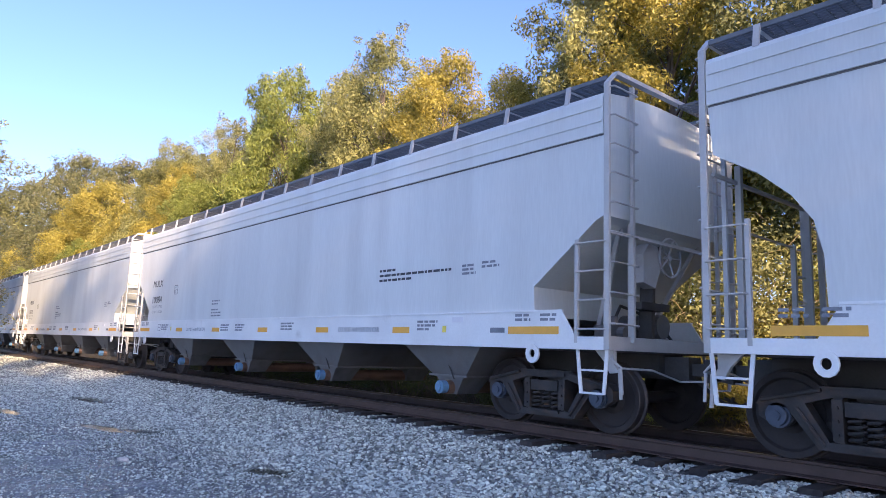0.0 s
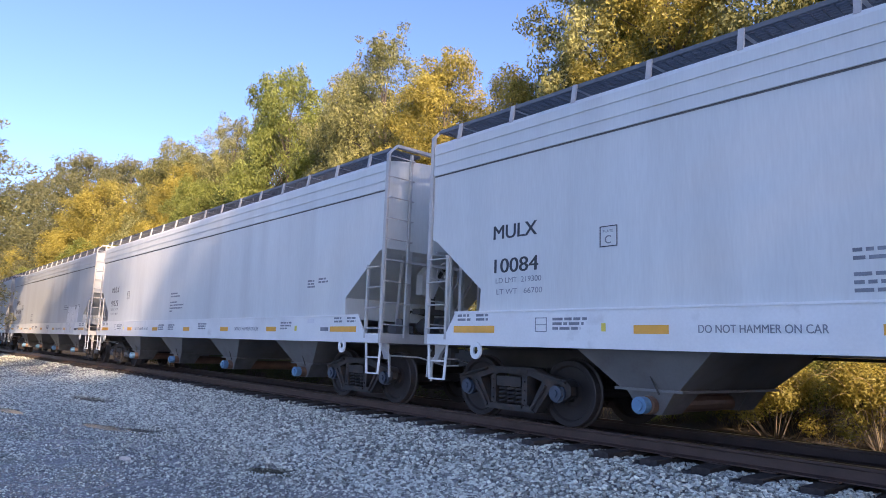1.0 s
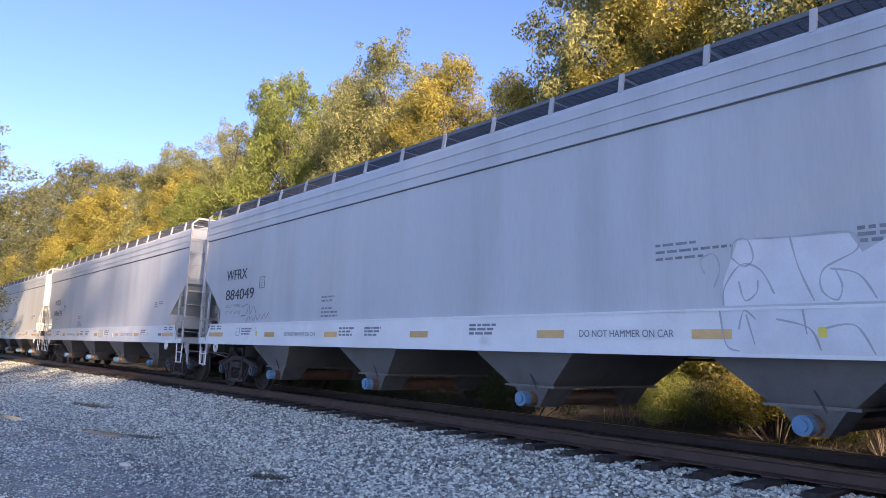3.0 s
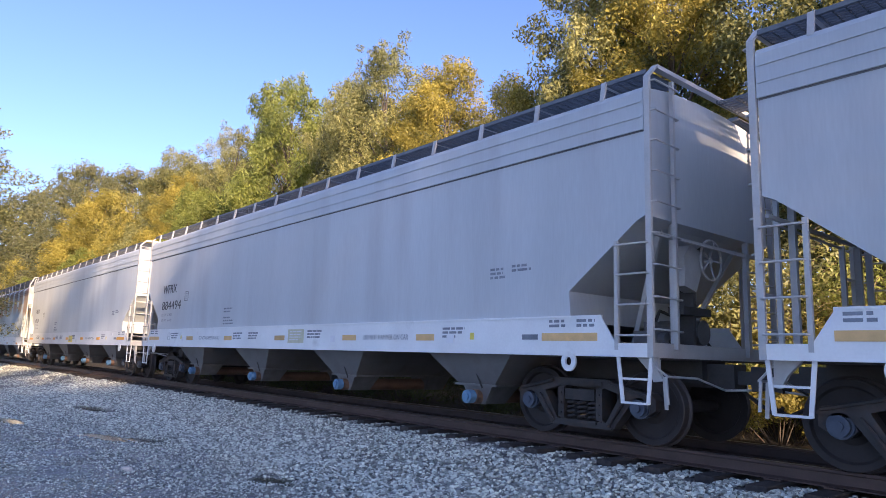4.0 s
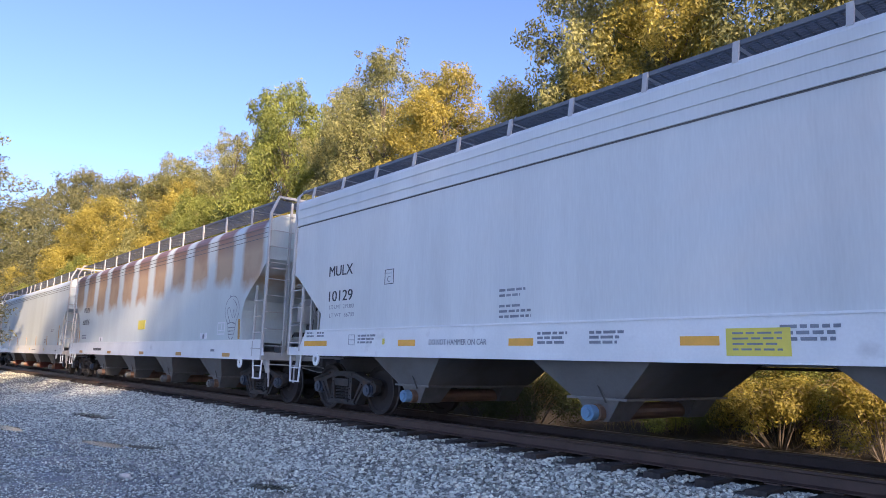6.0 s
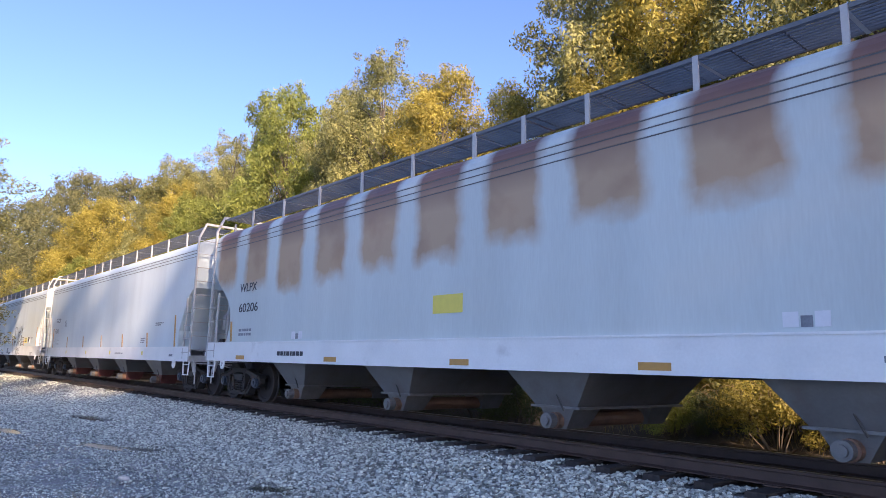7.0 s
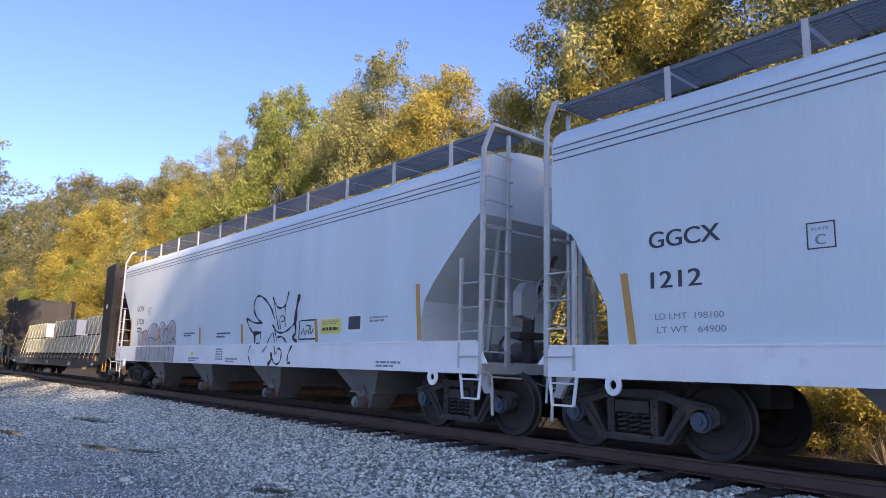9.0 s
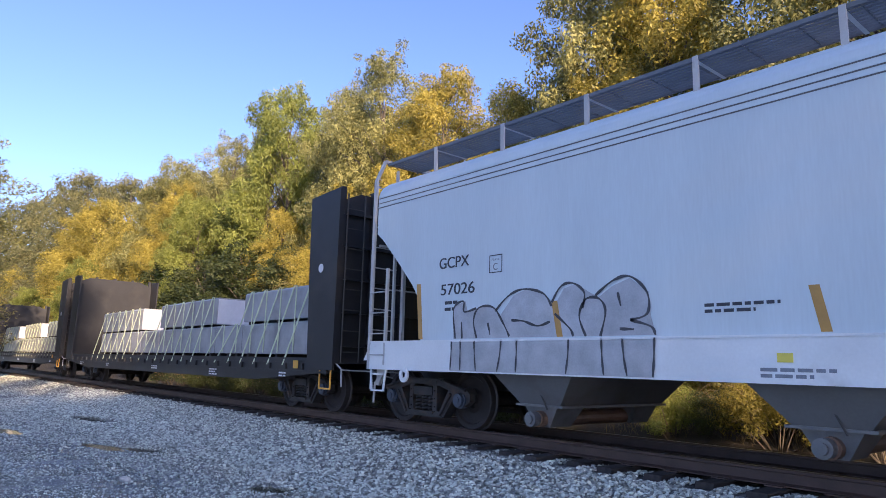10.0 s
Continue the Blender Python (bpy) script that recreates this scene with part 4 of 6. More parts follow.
for pts in ([(-3.98, 1.55), (-3.92, 1.2), (-3.78, 1.13)], [(-3.7, 1.5), (-3.62, 1.2)], [(-3.78, 1.35), (-3.72, 1.54), (-3.6, 1.45)], [(-3.4, 1.45), (-3.1, 1.36), (-3.0, 1.15)],
            [(-2.95, 1.36), (-2.7, 1.38), (-2.55, 1.12)], [(-3.15, 1.54), (-3.12, 1.3)]):
    stroke(bm, pts, 0.022, FACE - 0.012)
part("tag_outline", bm, SPRAY_SILVER, d)
bm = bmesh.new()
for pts in ([(-15.9, 1.95), (-15.55, 2.0), (-15.6, 1.78), (-15.9, 1.74)], [(-15.45, 2.0), (-15.4, 1.78), (-15.25, 1.95), (-15.1, 1.8)], [(-15.6, 1.6), (-15.45, 1.72), (-15.35, 1.6)],
            [(-15.3, 1.72), (-15.2, 1.62), (-15.1, 1.74), (-15.0, 1.64), (-14.85, 1.76)], [(-14.8, 1.64), (-14.65, 1.78), (-14.6, 1.66), (-14.45, 1.8)]):
    stroke(bm, pts, 0.03, YB - 0.004)
part("scrawl", bm, SOFT_INK, d)
for i, w in enumerate((0.5, 0.9, 0.6)):
    stencil(-4.75, 2.30 - i * 0.08, YB, (w,), SOFT_INK, d, rng, 0.03, 0.06)
patch("label_plate", -2.30, -1.98, 1.25, 1.33, FACE - 0.004, INK, d)

# the rust-patched car
LG = 18.1
CARS["G"] = hopper_car(curved_spec(LG, sill_low=0.95, sill_top=1.39, end_cut=[(0.03, 3.72), (0.03, 3.24), (0.40, 2.88), (0.80, 2.60), (1.09, 2.34), (1.20, 2.10), (1.23, 1.93), (1.18, 1.65), (1.07, 1.35)],
                                   ribs=(3.78, 3.89, 4.0), chutes=(-3.30, -6.88, -10.45, -14.03),
                                   post_at=(-1.45, -3.02, -4.62, -6.19, -7.35, -8.41, -10.0, -11.6, -13.2, -14.8, -16.4)), RUSTY, SILL_PAINT, RAIL_PAINT)
g = tagged(CARS["G"], "pale curved-sided covered hopper car with rust-brown panels under the eave", "railcar", "cars of the freight train")
lettering("WLPX", -LG + 1.69, YB, 2.59, 0.20, INK, g, 0.90, bold=0.045)
lettering("60206", -LG + 1.71, YB, 2.11, 0.20, INK, g, 1.0, bold=0.045)
stencil(-LG + 1.78, 1.65, YB, (0.66, 0.66), SOFT_INK, g, rng, 0.06, 0.10)
stencil(-LG + 3.87, 1.10, FACE - 0.004, (1.13,), INK, g, rng, 0.09, 0.1)
for x0, x1 in ((-LG + 1.8, -LG + 2.24), (-LG + 5.8, -LG + 6.24), (-8.63, -8.21), (-5.34, -4.92), (-2.11, -1.67)):
    patch("reflector", x0, x1, 1.0, 1.09, FACE - 0.004, AMBER, g, "dull amber reflective sticker")
for x, top in ((-LG + 1.33, 1.90), (-1.33, 1.90)):
    bm = bmesh.new()
    slab(bm, [(x - 0.06, top), (x + 0.04, top), (x + 0.09, 1.42), (x - 0.01, 1.42)], YB - 0.003, YB + 0.003)
    part("amber_stripe", bm, AMBER, g)
patch("label_plate", -9.1, -8.4, 1.79, 2.08, YB, STICKER_YELLOW, g, "bright yellow paper notice")
for x in (-LG + 4.4, -3.71):
    patch("label_plate", x, x + 0.15, 1.45, 1.60, YB, STICKER_WHITE, g)
    patch("label_plate", x + 0.17, x + 0.28, 1.45, 1.56, YB, SOFT_INK, g)
    patch("label_plate", x + 0.30, x + 0.44, 1.45, 1.60, YB, STICKER_WHITE, g)
patch("label_plate", -2.85, -2.62, 1.12, 1.18, FACE - 0.004, SOFT_INK, g)
bm = bmesh.new()
for a in ((-2.60, -2.15, 1.54, 1.57), (-2.60, -2.15, 1.82, 1.85), (-2.60, -2.57, 1.54, 1.85), (-2.18, -2.15, 1.54, 1.85), (-2.57, -2.18, 1.63, 1.65), (-2.36, -2.34, 1.65, 1.82)):
    box(bm, a[0], a[1], YB - 0.002, YB + 0.003, a[2], a[3])
part("white_frame_mark", bm, STICKER_WHITE, g)
bm = bmesh.new()
for pts in ([(-1.98, 1.80), (-2.15, 1.98), (-2.19, 2.18), (-2.08, 2.38), (-1.85, 2.47), (-1.60, 2.44), (-1.40, 2.26), (-1.38, 2.05), (-1.48, 1.88), (-1.52, 1.78)],
            [(-1.98, 1.80), (-1.75, 1.83), (-1.52, 1.78)], [(-1.97, 1.70), (-1.55, 1.70)], [(-1.95, 1.62), (-1.57, 1.62)], [(-1.92, 1.54), (-1.60, 1.54)], [(-1.98, 1.80), (-1.88, 1.50), (-1.78, 1.42)],
            [(-1.52, 1.78), (-1.60, 1.50), (-1.70, 1.42)], [(-1.85, 1.83), (-2.05, 2.1), (-1.95, 2.2), (-1.82, 2.05), (-1.72, 1.95), (-1.68, 2.15), (-1.62, 1.95), (-1.50, 2.2), (-1.75, 2.4)], [(-1.95, 2.5), (-1.9, 2.42)]):
    stroke(bm, pts, 0.026, YB - 0.003)
part("spray_drawing", bm, SOFT_INK, g)

# the clean pale car with amber stripes
LH = 18.35
CARS["H"] = hopper_car(curved_spec(LH, outlet_mat=RUST_RED, post_at=(-1.5, -3.1, -4.7, -6.3, -7.93, -9.55, -10.68, -11.8, -13.39, -15.0, -16.6), chutes=(-3.42, -6.94, -10.52, -14.06)), PALE_PAINT, SILL_PAINT, RAIL_PAINT)
h = tagged(CARS["H"], "clean pale grey curved-sided covered hopper car with amber stripes", "railcar", "cars of the freight train")
lettering("GGCX", -LH + 1.56, YB, 2.41, 0.19, INK, h, 0.86)
lettering("1212", -LH + 1.57, YB, 1.94, 0.19, INK, h, 0.62)
lettering("LD LMT  198100", -LH + 1.61, YB, 1.58, 0.07, SOFT_INK, h, 0.82, bold=0.0)
lettering("LT WT   64900", -LH + 1.63, YB, 1.43, 0.07, SOFT_INK, h, 0.82, bold=0.0)
plate_mark(h, -LH + 3.30, 2.20)
for x, top in ((-1.28, 2.20), (-3.68, 1.74), (-6.3, 1.74), (-8.95, 1.74), (-11.6, 1.74), (-LH + 4.05, 1.75), (-LH + 1.25, 2.15)):
    bm = bmesh.new()
    slab(bm, [(x - 0.10, top), (x, top), (x + 0.11, 1.30), (x + 0.01, 1.30)], YB - 0.003, YB + 0.003)
    part("amber_stripe", bm, AMBER, h)
stencil(-3.0, 2.0, YB, (0.7, 0.5), SOFT_INK, h, rng)
stencil(-4.3, 1.55, YB, (0.45, 0.4, 0.35), SOFT_INK, h, rng)
stencil(-6.9, 1.08, FACE - 0.004, (0.9,), SOFT_INK, h, rng)
for x in (-4.0, -7.6, -10.9, -14.2):
    patch("round_sticker", x, x + 0.12, 1.05, 1.17, FACE - 0.004, STICKER_YELLOW, h)
patch("label_plate", -1.5, -1.22, 1.03, 1.09, FACE - 0.004, SOFT_INK, h)

# the pale car with tags
LI = 18.3
CARS["I"] = hopper_car(curved_spec(LI, chutes=(-3.50, -7.15, -10.95, -14.65), sill_low=0.90, sill_top=1.37, post_first=1.0, post_pitch=1.585, posts=11, ribs=(3.80, 3.88, 3.97), end_cut=[(0.08, 3.72), (0.08, 3.30), (0.26, 3.17), (0.80, 2.66), (1.15, 2.30), (1.36, 2.03), (1.42, 1.75), (1.41, 1.33)]), PALE_PAINT, SILL_PAINT, RAIL_PAINT)
i_car = tagged(CARS["I"], "pale grey curved-sided covered hopper car with spray-painted tags", "railcar", "cars of the freight train")
lettering("GCPX", -LI + 1.85, YB, 2.50, 0.17, INK, i_car, 0.69)
lettering("57026", -LI + 1.90, YB, 2.08, 0.17, INK, i_car, 0.77)
plate_mark(i_car, -LI + 2.98, 2.34)
for x, top in ((-1.5, 2.32), (-4.75, 1.85), (-8.2, 1.85), (-10.84, 1.85), (-14.05, 1.87), (-16.93, 2.30)):
    bm = bmesh.new()
    slab(bm, [(x - 0.09, top), (x + 0.01, top), (x + 0.10, 1.40), (x, 1.40)], YB - 0.003, YB + 0.003)
    part("amber_stripe", bm, AMBER, i_car)
o = -LI + 2.22       # left edge of the silver lettering
bm = bmesh.new()
slab(bm, [(o, 1.40), (o, 1.88), (o + 0.25, 1.96), (o + 0.3, 1.82), (o + 0.8, 1.86), (o + 1.0, 1.72), (o + 1.25, 1.98), (o + 1.5, 2.06), (o + 1.8, 1.98), (o + 2.0, 1.82), (o + 2.15, 2.02), (o + 2.35, 2.07),
          (o + 2.55, 1.95), (o + 2.7, 1.88), (o + 2.9, 2.0), (o + 3.15, 2.08), (o + 3.4, 1.9), (o + 3.42, 1.62), (o + 3.48, 1.40)], YB - 0.002, YB + 0.004)
part("silver_fill", bm, SPRAY_SILVER, i_car, "silver spray-painted fill")
bm = bmesh.new()
slab(bm, [(o - 0.02, 0.92), (o - 0.02, 1.35), (o + 3.48, 1.35), (o + 3.46, 0.92)], FACE - 0.007, FACE + 0.002)
part("silver_fill", bm, SPRAY_SILVER, i_car)
for pts in ([(o + 0.05, 1.40), (o, 1.85), (o + 0.22, 1.96), (o + 0.24, 1.80), (o + 0.5, 1.84)], [(o + 0.2, 1.40), (o + 0.18, 1.65)], [(o + 0.52, 1.40), (o + 0.45, 1.65), (o + 0.55, 1.84), (o + 0.85, 1.84), (o + 1.05, 1.62), (o + 1.18, 1.42)],
            [(o + 0.75, 1.62), (o + 0.8, 1.45)], [(o + 0.9, 1.78), (o + 1.15, 1.98), (o + 1.45, 2.06), (o + 1.8, 1.98), (o + 1.95, 1.80)], [(o + 1.22, 1.64), (o + 1.45, 1.62), (o + 1.7, 1.55), (o + 1.92, 1.6)],
            [(o + 1.95, 1.85), (o + 2.1, 2.05), (o + 2.3, 2.08), (o + 2.48, 1.95), (o + 2.45, 1.75)], [(o + 2.0, 1.7), (o + 2.25, 1.5), (o + 2.3, 1.4)], [(o + 2.5, 1.40), (o + 2.4, 1.65), (o + 2.5, 1.86), (o + 2.7, 1.86), (o + 2.8, 1.7), (o + 2.72, 1.40)],
            [(o + 2.65, 1.9), (o + 2.9, 2.06), (o + 3.15, 2.1), (o + 3.38, 1.9), (o + 3.38, 1.65), (o + 3.15, 1.58)], [(o + 2.98, 1.92), (o + 3.02, 1.75)], [(o + 3.15, 1.58), (o + 3.42, 1.5), (o + 3.48, 1.40)], [(o + 3.0, 1.48), (o + 3.2, 1.47)]):
    bm = bmesh.new()
    stroke(bm, pts, 0.04, YB - 0.007)
    part("tag_outline", bm, SPRAY_GREY, i_car)
for x, w in ((0.0, -0.02), (0.2, 0.0), (0.5, 0.04), (1.05, -0.08), (1.35, -0.02), (2.25, -0.05), (2.75, 0.03), (3.05, 0.06), (3.48, -0.03)):
    bm = bmesh.new()
    stroke(bm, [(o + x, 1.37), (o + x + w * 0.3, 1.15), (o + x + w, 0.93)], 0.035, FACE - 0.012)
    part("tag_outline", bm, SPRAY_GREY, i_car)
k = -8.0            # left edge of the black tag
bm = bmesh.new()
for width, pts in ((0.06, [(k + 0.85, 1.84), (k + 0.55, 1.98), (k + 0.36, 2.2), (k + 0.42, 2.42), (k + 0.62, 2.48), (k + 0.95, 2.36), (k + 1.25, 2.15), (k + 1.44, 1.92)]),
                   (0.05, [(k, 1.99), (k + 0.4, 1.88), (k + 0.85, 1.84)]), (0.05, [(k, 1.99), (k + 0.18, 1.78), (k + 0.42, 1.63)]), (0.10, [(k + 0.42, 1.62), (k + 0.81, 1.64)]),
                   (0.09, [(k + 0.5, 1.6), (k + 0.52, 1.40)]), (0.03, [(k + 0.8, 1.62), (k + 0.78, 1.42), (k + 0.6, 1.40)]), (0.05, [(k + 1.28, 2.42), (k + 1.5, 2.2), (k + 1.75, 2.15), (k + 1.92, 2.24), (k + 2.02, 2.50)]),
                   (0.035, [(k + 1.36, 2.32), (k + 1.5, 2.0), (k + 1.66, 1.68)]), (0.035, [(k + 1.92, 2.24), (k + 1.9, 1.95), (k + 1.96, 1.74)]), (0.03, [(k + 1.66, 1.68), (k + 1.68, 1.92), (k + 1.82, 1.98), (k + 1.9, 1.9)]),
                   (0.03, [(k + 1.74, 1.68), (k + 1.76, 1.84), (k + 1.88, 1.86)]), (0.05, [(k + 1.35, 1.80), (k + 1.6, 1.64), (k + 1.9, 1.62), (k + 2.2, 1.72), (k + 2.38, 1.84)]), (0.13, [(k + 2.5, 2.40), (k + 2.4, 2.1), (k + 2.38, 1.75)]),
                   (0.08, [(k + 2.38, 1.80), (k + 2.42, 1.6), (k + 2.3, 1.5), (k + 2.5, 1.42)]), (0.04, [(k + 1.45, 1.72), (k + 1.6, 1.45)]), (0.05, [(k + 1.62, 1.52), (k + 1.85, 1.52), (k + 2.05, 1.40)]),
                   (0.04, [(k + 1.15, 1.40), (k + 1.38, 1.62), (k + 1.5, 1.42)])):
    stroke(bm, pts, width, YB - 0.003)
for width, pts in ((0.04, [(k + 0.4, 1.36), (k + 0.28, 1.15), (k + 0.45, 0.93)]), (0.10, [(k + 1.3, 0.92), (k + 1.45, 1.05), (k + 1.42, 1.2)]), (0.05, [(k + 1.45, 1.1), (k + 1.65, 0.95), (k + 1.85, 1.0), (k + 1.9, 1.2), (k + 1.75, 1.28), (k + 1.65, 1.15)]),
                   (0.06, [(k + 2.35, 1.34), (k + 2.2, 1.15), (k + 2.2, 0.98), (k + 2.32, 1.0)]), (0.03, [(k + 1.0, 1.20), (k + 1.2, 1.34)]), (0.035, [(k + 1.55, 1.34), (k + 1.6, 1.15)])):
    stroke(bm, pts, width, FACE - 0.006)
part("black_tag", bm, SPRAY_BLACK, i_car, "large black spray-painted tag")
bm = bmesh.new()
for a in ((-5.45, -4.75, 1.45, 1.48), (-5.40, -4.75, 1.83, 1.86), (-5.45, -5.42, 1.45, 1.84), (-4.78, -4.75, 1.45, 1.86)):
    box(bm, a[0], a[1], YB - 0.002, YB + 0.003, a[2], a[3])
for pts in ([(-5.35, 1.55), (-5.25, 1.68), (-5.2, 1.55), (-5.1, 1.66)], [(-5.05, 1.55), (-5.0, 1.72), (-4.95, 1.56), (-4.85, 1.68)], [(-5.15, 1.74), (-4.9, 1.72)]):
    stroke(bm, pts, 0.03, YB - 0.003)
part("black_tag", bm, SPRAY_BLACK, i_car)
patch("label_plate", -4.57, -3.85, 1.56, 1.84, YB, STICKER_YELLOW, i_car, "faded yellow notice")
stencil(-4.5, 1.78, YB - 0.005, (0.6, 0.5), SOFT_INK, i_car, rng, 0.02, 0.04)
stencil(-4.5, 1.62, YB - 0.005, (0.58,), INK, i_car, rng, 0.06, 0.06)
patch("label_plate", -3.60, -3.15, 1.57, 1.88, YB, STICKER_WHITE, i_car)
patch("label_plate", -3.57, -3.18, 1.62, 1.86, YB - 0.004, INK, i_car)
stencil(-2.89, 1.80, YB, (0.55, 0.45), SOFT_INK, i_car, rng)
stencil(-9.7, 1.64, YB, (0.8, 0.5), INK, i_car, rng, 0.04, 0.08)
stencil(-12.0, 1.69, YB, (0.8, 0.55), INK, i_car, rng, 0.035, 0.065)
patch("round_sticker", -11.25, -11.10, 1.11, 1.20, FACE - 0.004, STICKER_YELLOW, i_car)
stencil(-1.0 - LI + 3.0, 1.93, YB, (0.3, 0.3), INK, i_car, rng, 0.05, 0.10)
for x in (-2.6, -9.0, -11.42):
    stencil(x, 1.02, FACE - 0.004, (0.7, 0.5), SOFT_INK, i_car, rng)
stencil(-9.6, 1.25, FACE - 0.004, (0.4, 0.4, 0.42, 0.44, 0.44), SOFT_INK, i_car, rng, 0.035, 0.06)


# ---- bulkhead flat cars ----
def flat_car():
    """A black bulkhead flat car; x = 0 is the face of its leading bulkhead."""
    L, W = 21.6, 1.55
    car = new("bulkhead_flat_car")
    bm = bmesh.new()
    box(bm, -L, 0, -W, W, 0.98, 1.08)
    part("deck", bm, BLACK_PAINT, car)
    for y in (-1, 1):
        bm = bmesh.new()
        slab(bm, [(-0.3, 0.976), (-L + 0.3, 0.976), (-L + 0.3, 0.80), (-L + 3.5, 0.58), (-3.5, 0.58), (-0.3, 0.80)], min(y * W, y * (W - 0.06)), max(y * W, y * (W - 0.06)))
        box(bm, -L + 0.2, -0.2, min(y * (W - 0.1), y * (W + 0.04)), max(y * (W - 0.1), y * (W + 0.04)), 0.78, 0.82)
        part("side_sill", bm, BLACK_PAINT, car)
    bm = bmesh.new()
    box(bm, -L + 0.1, -0.1, -0.3, 0.3, 0.55, 0.976)
    part("centre_sill", bm, BLACK_PAINT, car)
    for x, way in ((0.0, 1), (-L, -1)):
        bm = bmesh.new()
        prism(bm, [(-W, 1.08), (W, 1.08), (W, 4.16), (1.05, 4.38), (-1.05, 4.38), (-W, 4.16)], min(x - way * 0.12, x - way * 0.22), max(x - way * 0.12, x - way * 0.22))
        bulk = part("bulkhead", bm, BLACK_PAINT, car, "tall black ribbed steel bulkhead")
        for y in (-W - 0.052, W + 0.002):
            bm = bmesh.new()
            slab(bm, [(x, 0.85), (x - way * 0.95, 0.85), (x - way * 1.05, 2.6), (x - way * 1.12, 4.36), (x, 4.42)], y, y + 0.05)
            part("side_plate", bm, BLACK_PAINT, bulk)
        for z in (1.3, 1.95, 2.6, 3.25, 3.9):
            bm = bmesh.new()
            box(bm, min(x - way * 0.004, x - way * 0.118), max(x - way * 0.004, x - way * 0.118), -W + 0.05, W - 0.05, z, z + 0.06)
            part("cross_rib", bm, BLACK_PAINT, bulk)
        for y in (-1.5, -0.75, 0.0, 0.75, 1.5):
            bm = bmesh.new()
            slab(bm, [(x, 1.0), (x - way * 0.14, 1.0), (x - way * 0.14, 4.45), (x - way * 0.02, 4.45)], y - 0.05, y + 0.05)
            part("rib", bm, BLACK_PAINT, bulk)
        bm = bmesh.new()
        for y in (-1.45, -1.05):
            rod(bm, (x + way * 0.06, y, 1.0), (x + way * 0.06, y, 4.3), 0.016, 6)
        for k in range(8):
            z = 1.2 + 0.4 * k
            rod(bm, (x + way * 0.06, -1.45, z), (x + way * 0.06, -1.05, z), 0.012, 6)
        part("end_ladder", bm, UNDER_STEEL, car)
        bm = bmesh.new()
        pipe_run(bm, [(x - way * 0.1, -W - 0.01, 0.9), (x - way * 0.1, -W - 0.01, 0.5), (x - way * 0.5, -W - 0.01, 0.5), (x - way * 0.5, -W - 0.01, 0.9)], 0.018)
        part("step", bm, YELLOW if way > 0 else UNDER_STEEL, car)
        add_coupler(car, x, way)
        add_truck(car, x - way * 2.0)
    n = 28
    for k in range(n):
        bm = bmesh.new()
        x = -1.2 - k * (L - 2.4) / (n - 1)
        box(bm, x - 0.05, x + 0.05, -W - 0.05, -W, 0.84, 0.96)
        part("stake_pocket", bm, BLACK_PAINT, car)
    for x, ln in ((-2.2, (0.3, 0.3)), (-6.0, (0.5, 0.4, 0.5)), (-10.5, (0.5, 0.5)), (-15.5, (0.4, 0.3)), (-19.3, (0.6, 0.4))):
        stencil(x, 0.74, -W - 0.006, ln, STICKER_WHITE, car, rng)
    patch("reflector", -1.5, -1.3, 0.86, 1.02, -W - 0.056, YELLOW, car)
    return car


def load_bundle(car, x0, x1, z0, z1):
    """A wrapped bundle of boards on the deck, with a pale end."""
    bm = bmesh.new()
    prism(bm, [(-1.30, z0), (1.30, z0), (1.30, z1 - 0.04), (1.26, z1), (-1.26, z1), (-1.30, z1 - 0.04)], x0, x1)
    b = part("wrapped_pack", bm, WRAP, car, "grey plastic-wrapped pack of boards")
    bm = bmesh.new()
    box(bm, x1 - 0.002, x1 + 0.006, -1.28, 1.28, z0 + 0.01, z1 - 0.03)
    part("wrapping_end", bm, WRAP_END, b)
    return b


def load_flat(car, plan):
    for x0, x1, layers in plan:
        for k in range(layers):
            load_bundle(car, x0, x1, 1.16 + k * 0.76, 1.16 + k * 0.76 + 0.70)
        for k in range(layers):
            for x in (x0 + 0.3, (x0 + x1) / 2, x1 - 0.3):
                bm = bmesh.new()
                box(bm, x - 0.05, x + 0.05, -1.28, 1.28, 1.08 + k * 0.76, 1.16 + k * 0.76)
                part("wooden_bearer", bm, TIE_WOOD, car)
        top = 1.16 + layers * 0.76 - 0.04
        m = max(2, round((x1 - x0) / 0.75))
        for k in range(m):
            x = x0 + (k + 0.5) * (x1 - x0) / m
            bm = bmesh.new()
            flat_bar(bm, (x - 0.55, -1.56, 0.92), (x + 0.05, -1.325, top), 0.055, 0.014)
            flat_bar(bm, (x + 0.05, -1.325, top + 0.012), (x + 0.05, 1.325, top + 0.012), 0.045, 0.012)
            flat_bar(bm, (x + 0.05, 1.325, top), (x - 0.55, 1.56, 0.92), 0.07, 0.014)
            part("tie_down_strap", bm, STRAP, car, "pale greenish-white webbing strap")
            bm = bmesh.new()
            flat_bar(bm, (x + 0.10, -1.312, 1.18), (x + 0.12, -1.312, top), 0.05, 0.008)
            part("packing_strap", bm, STRAP, car)


CARS["J"] = flat_car()
load_flat(CARS["J"], [(-4.7, -1.15, 2), (-6.35, -4.75, 1), (-10.8, -6.4, 2), (-12.6, -10.85, 1), (-17.4, -12.65, 2)])
bm = bmesh.new()
rod(bm, (-0.6, -1.600, 2.85), (-0.6, -1.608, 2.85), 0.09, 16)
part("round_sticker", bm, STICKER_WHITE, CARS["J"])
CARS["K"] = copy_thing(CARS["J"], Matrix.Identity(4))
